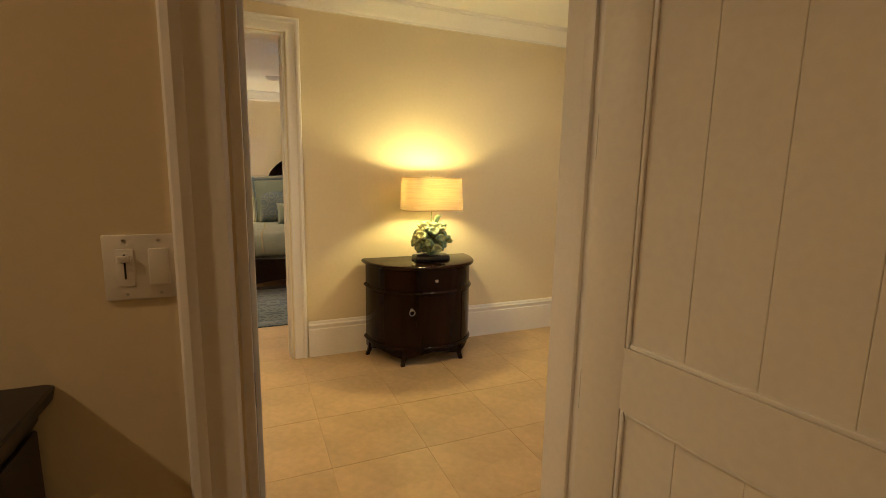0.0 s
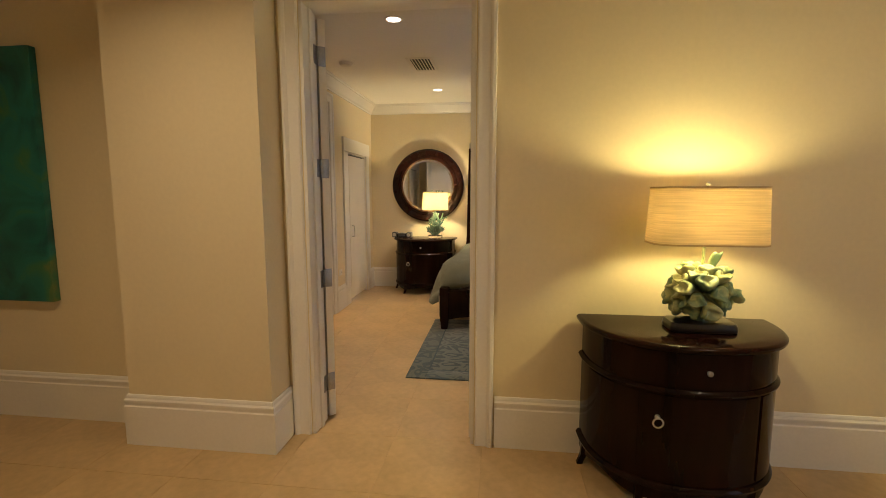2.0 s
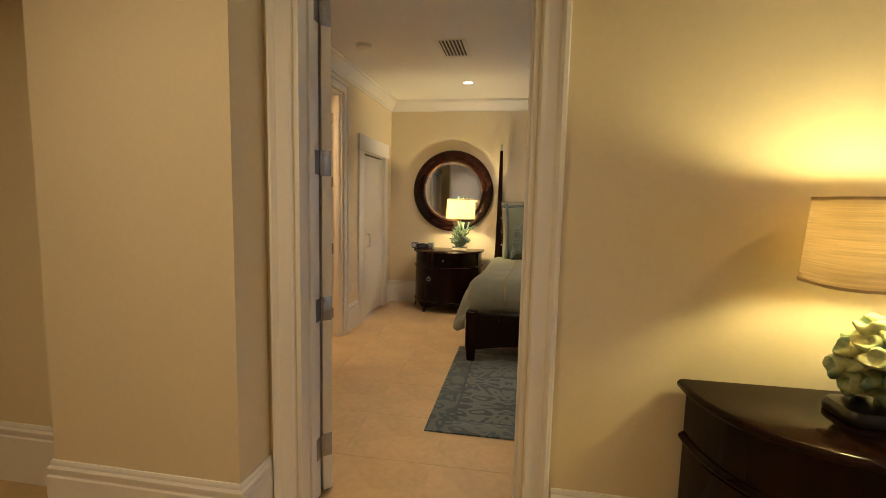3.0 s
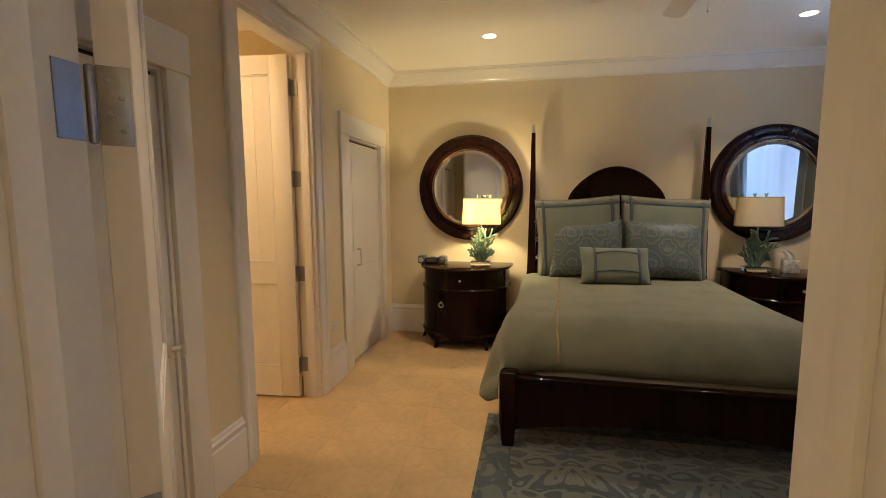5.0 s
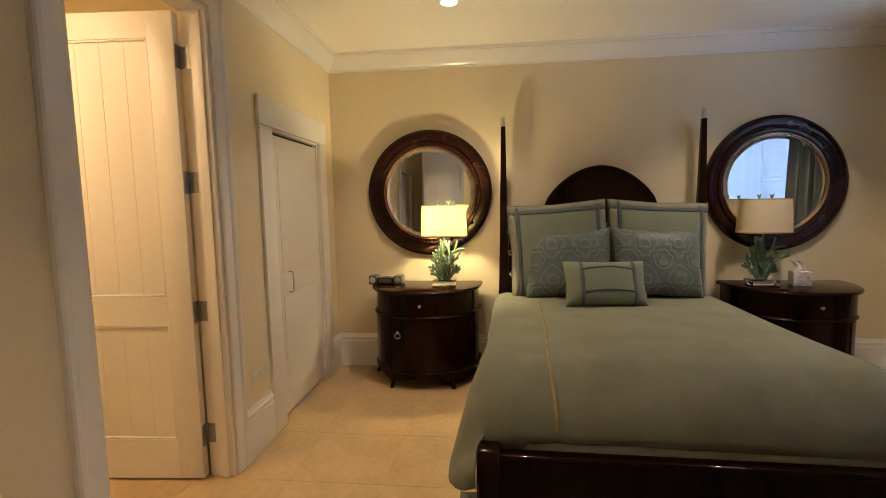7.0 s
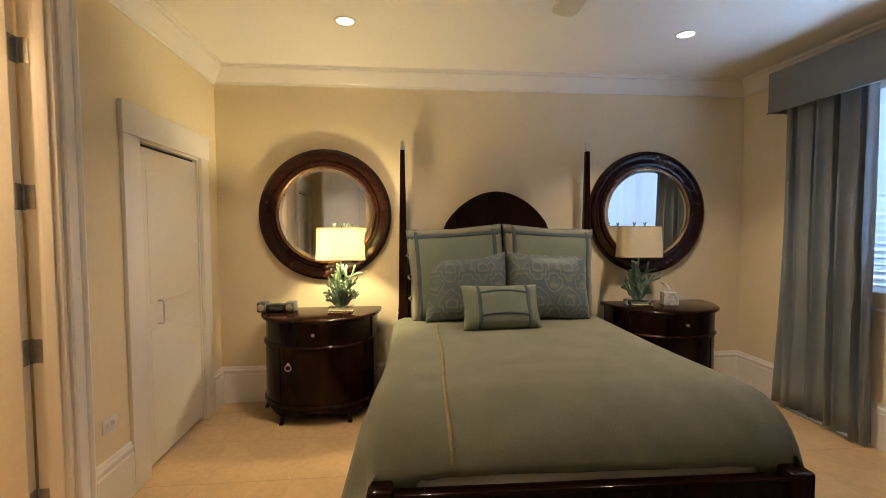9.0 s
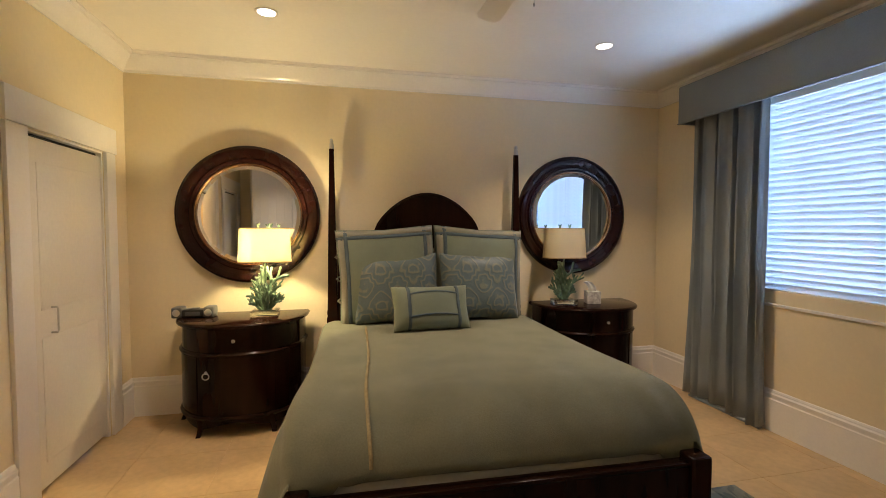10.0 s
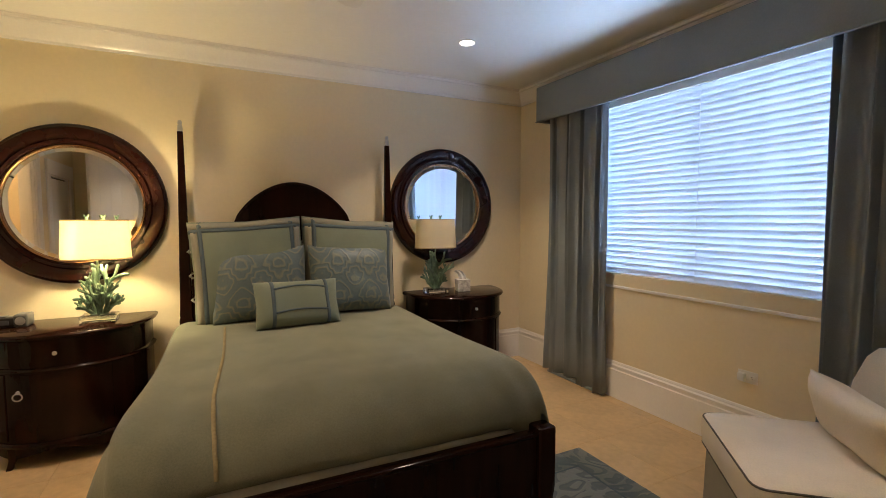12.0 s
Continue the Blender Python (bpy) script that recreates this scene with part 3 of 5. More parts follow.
def panel_door(name, m, w, h, label, lever=True, rail=(0.835, 0.985), flip=False):
    """Planked two-panel door; hinge edge at x = 0, leaf along +x, thickness along +y from 0 to 0.045 (flip: along -y)."""
    d = thing(name, m, label, "door", "", "structure")
    st, th = 0.13, 0.045
    z = [0.012, 0.225, *rail, h - 0.135, h - 0.012]
    bm = bmesh.new()
    o = -th if flip else 0.0
    box(bm, 0, o, z[0], st, o + th, z[5], 0.0025)
    box(bm, w - st, o, z[0], w, o + th, z[5], 0.0025)
    for a, b in ((z[0], z[1]), (z[2], z[3]), (z[4], z[5])):
        box(bm, st, o + 0.0002, a, w - st, o + th - 0.0002, b)
    leaf = part("leaf", bm, DOORP, d)
    for a, b in ((z[1], z[2]), (z[3], z[4])):
        n = 4
        pw = (w - 2 * st) / n
        for k in range(n):
            bm = bx(st + k * pw + 0.0002, o + 0.010, a, st + (k + 1) * pw - 0.0002, o + th - 0.010, b, 0.0014, seg=1)
            part("plank", bm, DOORP, leaf)
        for y0, y1 in ((o + 0.002, o + 0.012), (o + th - 0.012, o + th - 0.002)):
            bm = bmesh.new()
            e = 0.012
            for q in ((st, a, st + e, b), (w - st - e, a, w - st, b), (st + e, a, w - st - e, a + e), (st + e, b - e, w - st - e, b)):
                box(bm, q[0], y0, q[1], q[2], y1, q[3], 0.004)
            part("panel_bead", bm, TRIMG, leaf)
    for zz in (0.24, 0.90, 1.56, h - 0.22):
        hinge(zz, d, -1 if flip else 1)
    if lever:
        for side in (-1, 1):
            y = o if side < 0 else o + th
            bm = bmesh.new()
            mm = pose(w - 0.065, y, 0.95, -90 * side, 0, 0)
            lathe(bm, [(0, -0.002), (0.027, -0.002), (0.027, 0.006), (0.022, 0.010), (0.011, 0.012), (0.010, 0.05), (0, 0.052)], 24, mm)
            yy = y + side * 0.046
            tube(bm, [(w - 0.062, yy, 0.95), (w - 0.09, yy, 0.951), (w - 0.13, yy, 0.950), (w - 0.172, yy + side * -0.004, 0.946)], [0.009, 0.009, 0.008, 0.006], 10)
            part("lever_handle", bm, NICKEL, d, "brushed nickel lever handle")
    return d


# hall side doorway leaf, opened well back into the bedroom
panel_door("door_1", pose(D1L + 0.026, YN + 0.017, 0, 0, 0, 131.5), 0.90, D1H - 0.02, "white planked door standing open into the bedroom", flip=True)
panel_door("door_2", pose(D0R - 0.022, B1Y - 0.012, 0, 0, 0, -84), 0.84, D0H - 0.02, "white planked door standing open to the first bedroom", True, (0.905, 1.062), True)
panel_door("door_5", pose(XL - T - 0.010, BAR - 0.024, 0, 0, 0, 183.5), 0.76, BAH - 0.02, "white planked bathroom door standing open")
for zz in (0.24, 0.90, 1.56, D1H - 0.24):
    tagged(part("hinge_plate", bx(D1L + 0.0195, YN - 0.04, zz - 0.052, D1L + 0.0225, YN - 0.002, zz + 0.052), STEEL), "steel hinge plate on the door jamb", "hinge", "", "structure")
for zz in (0.24, 0.90, 1.56, BAH - 0.24):
    tagged(part("hinge_plate", bx(XL - T + 0.002, BAR - 0.0225, zz - 0.052, XL - T + 0.04, BAR - 0.0195, zz + 0.052), STEEL), "steel hinge plate on the bathroom jamb", "hinge", "", "structure")
tagged(part("strike_plate", bx(D0L + 0.0195, B1Y + 0.012, 0.985, D0L + 0.022, B1Y + 0.045, 1.045), STEEL), "steel strike plate in the door jamb", "strike plate", "", "structure")

# ---- window ----
win = thing("window_1", pose(XR, 0, 0), "wide window with a pale frame behind closed blinds", "window", "", "structure")
bm = bmesh.new()
xf0, xf1 = 0.15, 0.20
for a, b, c, e in ((WY0, WZ0, WY0 + 0.05, WZ1), (WY1 - 0.05, WZ0, WY1, WZ1), (WY0 + 0.05, WZ0, WY1 - 0.05, WZ0 + 0.05), (WY0 + 0.05, WZ1 - 0.05, WY1 - 0.05, WZ1), ((WY0 + WY1) / 2 - 0.025, WZ0 + 0.05, (WY0 + WY1) / 2 + 0.025, WZ1 - 0.05)):
    box(bm, xf0, a, b, xf1, c, e, 0.003)
part("window_frame", bm, TRIM, win)
for a, c in ((WY0 + 0.05, (WY0 + WY1) / 2 - 0.025), ((WY0 + WY1) / 2 + 0.025, WY1 - 0.05)):
    g = part("pane", bx(0.172, a, WZ0 + 0.05, 0.178, c, WZ1 - 0.05), GLASS, win, "", 0)
    g.visible_shadow = False
part("window_sill", bx(-0.012, WY0 + 0.003, WZ0 - 0.012, 0.15, WY1 - 0.003, WZ0 + 0.008, 0.003), TRIM, win)

hw = thing("window_2", pose(HXR, 0, 0), "tall hall window with a white painted frame", "window", "", "structure")
bm = bmesh.new()
for a, b, c, e in ((HWY0, HWZ0, HWY0 + 0.05, HWZ1), (HWY1 - 0.05, HWZ0, HWY1, HWZ1), (HWY0 + 0.05, HWZ0, HWY1 - 0.05, HWZ0 + 0.05), (HWY0 + 0.05, HWZ1 - 0.05, HWY1 - 0.05, HWZ1)):
    box(bm, 0.05, a, b, 0.10, c, e, 0.003)
part("window_frame", bm, TRIM, hw)
g = part("pane", bx(0.072, HWY0 + 0.05, HWZ0 + 0.05, 0.078, HWY1 - 0.05, HWZ1 - 0.05), GLASS, hw, "", 0)
g.visible_shadow = False

blind = thing("venetian_blind", pose(XR + 0.055, 0, 0), "closed white slatted blind glowing with daylight", "blind")
part("headrail", bx(-0.03, WY0 + 0.03, WZ1 - 0.06, 0.03, WY1 - 0.02, WZ1 - 0.004, 0.004), PLATE, blind)
part("bottom_rail", bx(-0.026, WY0 + 0.03, WZ0 + 0.022, 0.026, WY1 - 0.02, WZ0 + 0.046, 0.005), PLATE, blind)
bm = bmesh.new()
prof = [(-0.031, 0.0), (-0.017, 0.003), (0, 0.0042), (0.017, 0.003), (0.031, 0.0), (0.017, 0.0002), (0, 0.0012), (-0.017, 0.0002)]
loft(bm, [[(u, y, v) for u, v in prof] for y in (WY0 + 0.012, WY1 - 0.005)])
slat_mesh = finish(bm, "slat", SLAT)
zz = WZ0 + 0.074
k = 0
while zz < WZ1 - 0.07:
    s = new("slat", slat_mesh)
    s.parent = blind
    s.matrix_basis = pose(0, 0, zz, 0, 61 + 1.2 * math.sin(k * 1.7), 0)
    zz += 0.0455
    k += 1
for y in (WY0 + 0.22, (WY0 + WY1) / 2, WY1 - 0.22):
    part("ladder_cord", tube(bmesh.new(), [(-0.028, y, WZ0 + 0.045), (-0.028, y, WZ1 - 0.02)], [0.0012] * 2, 6), PLATE, blind)


def curtain(y0, y1, folds, seed, label):
    """Pleated curtain panel hanging to the floor."""
    rnd = random.Random(seed)
    c = thing("curtain", pose(2.64, (y0 + y1) / 2, 0), label, "curtain", "window curtains")
    n, rows = folds * 14, 16
    amps = [rnd.uniform(0.7, 1.25) for _ in range(folds + 2)]
    grid = []
    ztop, zbot = 2.52, 0.025
    for j in range(rows + 1):
        f = j / rows
        z = ztop + (zbot - ztop) * f
        row = []
        for i in range(n + 1):
            s = i / n
            ph = s * folds
            a = 0.046 * amps[int(ph)] * (0.7 + 0.4 * f)
            sw = 0.012 * math.sin(3.1 * s + 2.4 * f + seed)
            y = (s - 0.5) * (y1 - y0) * (0.93 + 0.10 * f) + 0.022 * math.sin(2 * math.pi * ph * 0.5 + 1.3 * f) + 0.012 * math.sin(2 * math.pi * ph + 1.1)
            x = -a * (math.sin(2 * math.pi * ph + 0.5 * math.sin(4 * f + seed)) + 0.26 * math.sin(4 * math.pi * ph + seed + 0.8 * math.sin(5 * s))) + sw
            row.append((x, y, z + (0.012 * math.sin(9 * s + seed) if j == rows else 0)))
        grid.append(row)
    bm = bmesh.new()
    vs = [[bm.verts.new(p) for p in r] for r in grid]
    for a, b in zip(vs, vs[1:]):
        for i in range(n):
            bm.faces.new((a[i], a[i + 1], b[i + 1], b[i]))
    ob = part("fabric_panel", bm, SILK, c, "", 80)
    so = ob.modifiers.new("thickness", "SOLIDIFY")
    so.thickness = 0.003
    part("hem_weight", bx(-0.02, -(y1 - y0) / 2 + 0.03, 0.004, 0.02, (y1 - y0) / 2 - 0.03, 0.022, 0.006), SILK, c)


curtain(3.06, 3.79, 8, 3, "slate blue silk curtain hanging in pleats to the floor")
curtain(0.99, 1.66, 7, 8, "slate blue silk curtain drawn back beside the window")
pel = thing("curtain_pelmet", pose(2.51, 2.41, 2.285), "upholstered slate blue box pelmet above the window", "pelmet")
part("fabric_front", bx(-0.012, -1.40, 0, 0.02, 1.40, 0.305, 0.008), SILKL, pel)
for s in (-1, 1):
    part("fabric_return", bx(0.02, s * 1.40 - (0.02 if s > 0 else 0), 0, 0.199, s * 1.40 + (0.02 if s < 0 else 0), 0.305, 0.006), SILKL, pel)
part("top_board", bx(0.02, -1.38, 0.285, 0.199, 1.38, 0.303), SILKL, pel)
part("bottom_piping", tube(bmesh.new(), [(-0.012, -1.40, 0.002), (-0.012, 1.40, 0.002)], [0.006] * 2, 8), SILKL, pel)

# ---- D-shaped cabinets ----
CW, CD, CHT = 0.465, 0.50, 0.785
NZ = 0.987                                    # nightstands are a little lower


def full(v):
    """Rounds a half oval out towards a D."""
    return math.copysign(abs(v) ** 0.85, v)


def dee(w, d, n=36):
    """Half oval against the wall at y = 0, bulging to -y."""
    return [(w * full(math.cos(math.pi * k / n)), -d * abs(full(math.sin(math.pi * k / n)))) for k in range(n + 1)]


def dee_slab(bm, prof, n=36):
    """Stack of half ovals: profile (inset, z)."""
    return loft(bm, [[(x, y, z) for x, y in dee(CW - i, CD - i, n)] for i, z in prof])


def dee_patch(a0, a1, z0, z1, inset, n=14):
    """Curved front panel between two angles."""
    loops = []
    for k in range(n + 1):
        a = radians(a0 + (a1 - a0) * k / n)
        w0, d0, w1, d1 = CW - inset, CD - inset, CW - inset - 0.012, CD - inset - 0.012
        o, i = (w0 * full(math.cos(a)), -d0 * full(math.sin(a))), (w1 * full(math.cos(a)), -d1 * full(math.sin(a)))
        loops.append([(*o, z0), (*o, z1), (*i, z1), (*i, z0)])
    return loft(bmesh.new(), loops)


def on_front(a, inset):
    a = radians(a)
    w, d = CW - inset, CD - inset
    nx, ny = math.cos(a) / w, -math.sin(a) / d
    return w * full(math.cos(a)), -d * full(math.sin(a)), math.degrees(math.atan2(ny, nx))


def cabinet(m, label):
    c = thing("demilune_cabinet", m, label, "cabinet", "dark half-round cabinets")
    H = CHT
    part("top", dee_slab(bmesh.new(), [(0.014, H - 0.030), (0.004, H - 0.028), (0.0, H - 0.020), (0.0, H - 0.012), (0.006, H - 0.004), (0.016, H)]), WOOD, c, "polished dark wooden top")
    part("body", dee_slab(bmesh.new(), [(0.034, 0.105), (0.034, H - 0.030)]), WOOD, c)
    part("upper_band", dee_slab(bmesh.new(), [(0.03, 0.560), (0.018, 0.566), (0.016, 0.574), (0.022, 0.582), (0.030, 0.588)]), WOOD, c)
    part("lower_band", dee_slab(bmesh.new(), [(0.034, 0.118), (0.02, 0.122), (0.016, 0.134), (0.022, 0.144), (0.032, 0.150)]), WOOD, c)
    # shaped apron below the body
    loops = []
    for k in range(41):
        a = math.pi * k / 40
        w, d = CW - 0.036, CD - 0.036
        dip = 0.028 * (0.5 + 0.5 * math.cos(6 * a)) + 0.016 * abs(math.cos(3 * a))
        o, i = (w * full(math.cos(a)), -d * abs(full(math.sin(a)))), ((w - 0.018) * full(math.cos(a)), -(d - 0.018) * abs(full(math.sin(a))))
        loops.append([(*o, 0.118), (*o, 0.100 - dip), (*i, 0.100 - dip), (*i, 0.118)])
    part("apron", loft(bmesh.new(), loops), WOOD, c)
    dr = part("drawer", dee_patch(38, 142, 0.602, H - 0.040, 0.028, 22), WOOD, c)
    x, y, ang = on_front(90, 0.028)
    kn = lathe(bmesh.new(), [(0, -0.004), (0.006, -0.004), (0.006, 0.008), (0.011, 0.013), (0.0125, 0.019), (0.009, 0.025), (0, 0.027)], 16, pose(x, y, 0.672) @ pose(0, 0, 0, 90, 0, 0))
    part("knob", kn, NICKEL, dr, "small nickel knob")
    for a0, a1 in ((62, 118), (16, 58), (122, 164)):
        dp = part("door", dee_patch(a0, a1, 0.162, 0.552, 0.029, 16), WOOD, c)
        if a0 == 62:
            x, y, ang = on_front(111, 0.027)
            bm = lathe(bmesh.new(), [(0, -0.004), (0.012, -0.003), (0.010, 0.004), (0.006, 0.010), (0, 0.012)], 14, pose(x, y, 0.452) @ pose(0, 0, 0, 90, 0, 0))
            rr, pr = 0.021, 0.0038
            loops = []
            for k in range(25):
                t = 2 * math.pi * k / 24
                cx, cz = rr * math.sin(t), rr * math.cos(t)
                loops.append([(x + cx * (1 + pr / rr * math.cos(q)), y - 0.012 + pr * math.sin(q), 0.430 + cz * (1 + pr / rr * math.cos(q))) for q in (2 * math.pi * j / 8 for j in range(8))])
            loft(bm, loops, True, False)
            part("ring_pull", bm, NICKEL, dp, "nickel drop ring pull")
    for a in (8, 60, 120, 172):
        x, y, ang = on_front(a, 0.052)
        ox, oy = 0.028 * math.cos(radians(ang)), 0.028 * math.sin(radians(ang))
        y = min(y, -0.03)
        bm = bmesh.new()
        loops = []
        for z, s, f in ((0.120, 0.026, 0.0), (0.09, 0.023, 0.05), (0.05, 0.017, 0.35), (0.02, 0.014, 0.85), (0.0, 0.016, 1.1)):
            loops.append([(x + ox * f + s * p, y + oy * f + s * q, z) for p, q in ((-1, -1), (1, -1), (1, 1), (-1, 1))])
        loft(bm, loops)
        bmesh.ops.bevel(bm, geom=[e for e in bm.edges], offset=0.003, segments=1, affect="EDGES")
        part("leg", bm, WOOD, c)
    return c


cab = cabinet(pose(1.005, -0.024, 0), "dark polished half-round cabinet against the hall wall")
tagged(copy_thing(cab, pose(-0.957, YB - 0.05, 0) @ Matrix.Diagonal((1, 1.06, NZ, 1))), "dark polished half-round nightstand under a lit lamp")
tagged(copy_thing(cab, pose(1.850, YB - 0.05, 0) @ Matrix.Diagonal((1, 1.06, NZ, 1))), "dark polished half-round nightstand under an unlit lamp")


# ---- lamps ----
def shade_mesh(w, d, r, z0, z1, taper, thick):
    """Open lampshade with an oval-cornered plan."""
    a, b = rounded_rect(w, d, r, 8), rounded_rect(w - taper, d - taper, r, 8)
    s = (w - 2 * thick) / w
    lo = [(x, y, z0) for x, y in a]
    hi = [(x, y, z1) for x, y in b]
    return loft(bmesh.new(), [lo, hi, [(x * s, y * s, z1) for x, y in b], [(x * s, y * s, z0) for x, y in a], lo], True, False)


def shade_rims(w, d, r, z0, z1, taper, parent):
    for ww, dd, z in ((w, d, z0), (w - taper, d - taper, z1)):
        o, i = rounded_rect(ww + 0.003, dd + 0.003, r, 8), rounded_rect(ww - 0.006, dd - 0.006, r, 8)
        bm = loft(bmesh.new(), [[(x, y, z - 0.004) for x, y in o], [(x, y, z + 0.004) for x, y in o], [(x, y, z + 0.004) for x, y in i], [(x, y, z - 0.004) for x, y in i], [(x, y, z - 0.004) for x, y in o]], True, False)
        part("shade_rim", bm, SHADE_TRIM, parent)


def fittings(z_socket, z_top, lamp_ob, lit, wire):
    bm = bmesh.new()
    lathe(bm, [(0, z_socket - 0.03), (0.012, z_socket - 0.03), (0.014, z_socket), (0.012, z_socket + 0.03), (0, z_socket + 0.03)], 14)
    part("socket", bm, NICKEL, lamp_ob)
    b = part("bulb", lathe(bmesh.new(), [(0, z_socket + 0.03), (0.012, z_socket + 0.032), (0.016, z_socket + 0.05), (0.028, z_socket + 0.08), (0.026, z_socket + 0.105), (0.012, z_socket + 0.122), (0, z_socket + 0.125)], 16), BULBGLOW if lit else PLATE, lamp_ob)
    b.visible_shadow = False
    bm = bmesh.new()
    tube(bm, [(0, 0.012, z_socket - 0.02), (0, 0.05, z_socket + 0.04), (0, 0.045, z_top - 0.03), (0, 0, z_top - 0.006), (0, -0.045, z_top - 0.03), (0, -0.05, z_socket + 0.04), (0, -0.012, z_socket - 0.02)], [0.0022] * 7, 6)
    tube(bm, [(-wire, 0, z_top - 0.008), (wire, 0, z_top - 0.008)], [0.002] * 2, 6)
    part("harp", bm, NICKEL, lamp_ob)


def hall_lamp(m):
    la = thing("table_lamp", m, "lit table lamp with woven shade and green succulent base", "lamp")
    bm = loft(bmesh.new(), [[(x, y, z) for x, y in rounded_rect(0.295 - i, 0.165 - i, 0.035, 5)] for i, z in ((0.02, 0), (0.004, 0.004), (0.0, 0.012), (0.004, 0.03), (0.016, 0.042), (0.05, 0.046))])
    part("plinth", bm, BLACK, la, "black lacquered plinth")
    # clustered fleshy leaves
    rnd = random.Random(5)
    c = Vector((0, 0, 0.198))
    stem = tube(bmesh.new(), [(0, 0, 0.044), (0.004, 0, 0.10), (0, 0, 0.20), (0.0, 0, 0.34), (0, 0, 0.42)], [0.040, 0.030, 0.014, 0.006, 0.006], 10)
    part("stem", stem, SUCC, la)
    c = Vector((0, 0, 0.172))
    NL = 44
    for k in range(NL):
        u = (k + 0.5) / NL
        ph = k * 2.399963
        el = math.asin(0.98 - 1.62 * u)
        dirv = Vector((math.cos(el) * math.cos(ph), 0.66 * math.cos(el) * math.sin(ph), 0.95 * math.sin(el))).normalized()
        ln = rnd.uniform(0.80, 1.12) * (1.0 + 0.14 * abs(dirv.x)) + (0.42 if k == 0 else 0.0)
        wd = rnd.uniform(0.85, 1.12) * (0.62 if k == 0 else 1.0)
        side = dirv.cross(Vector((0.05, 0.1, 1))).normalized()
        upv = side.cross(dirv).normalized()
        loops = []
        for ri, (rr, dd) in enumerate(((0.010, 0.02), (0.015, 0.060), (0.026, 0.086), (0.035, 0.106), (0.038, 0.120), (0.036, 0.130), (0.029, 0.135), (0.020, 0.129), (0.011, 0.124), (0.003, 0.122))):
            ring = []
            for q in range(16):
                t = 2 * math.pi * q / 16
                lobe = 1 + (0.13 * math.sin(3 * t + 1.7 * k) + 0.06 * math.sin(5 * t + k)) * min(1.0, rr / 0.03)
                ripple = 0.007 * math.sin(3 * t + 1.1 * k) * min(1.0, rr / 0.04)
                tilt = 0.010 * math.sin(t) * (rr / 0.038)
                ring.append(c + dirv * (dd * ln + ripple - tilt) + (side * math.cos(t) * 1.1 + upv * math.sin(t) * 0.9) * rr * wd * lobe)
            loops.append(ring)
        part("leaf", loft(bmesh.new(), loops), SUCC, la, "", 80)
    w, d, r, z0, z1 = 0.485, 0.27, 0.085, 0.405, 0.655
    part("shade", shade_mesh(w, d, r, z0, z1, 0.02, 0.004), SHADE_HALL, la, "glowing woven raffia shade")
    shade_rims(w, d, r, z0, z1, 0.02, la)
    fittings(0.46, z1, la, True, 0.11)
    part("finial", lathe(bmesh.new(), [(0, z1 - 0.006), (0.008, z1), (0.005, z1 + 0.008), (0.009, z1 + 0.016), (0.004, z1 + 0.026), (0, z1 + 0.028)], 12), NICKEL, la)
    return la


hall_lamp(pose(1.06, -0.24, CHT))


def branch(la, p, v, r, depth, rnd):
    """Knobbly coral limb that forks, each limb a part."""
    pts, rad = [], []
    n = 4
    for k in range(n + 1):
        f = k / n
        pts.append(p + v * f + Vector((rnd.uniform(-1, 1), rnd.uniform(-1, 1), rnd.uniform(-1, 1))) * 0.004 * (k > 0))
        rad.append(r * (1 - 0.18 * f) * rnd.uniform(0.85, 1.2))
    pts.append(pts[-1] + v.normalized() * r * 0.6)
    rad.append(r * 0.35)
    part("coral_branch", tube(bmesh.new(), pts, rad, 8), CORAL, la)
    if depth:
        for s in (-1, 1):
            a = s * rnd.uniform(16, 40)
            t = rnd.uniform(-50, 50)
            w = Matrix.Rotation(radians(t), 3, "Z") @ (Matrix.Rotation(radians(a), 3, "Y") @ v)
            w.z = abs(w.z) + 0.012
            branch(la, pts[rnd.choice((1, 2, 3))], w * rnd.uniform(0.58, 0.80), r * 0.86, depth - 1, rnd)


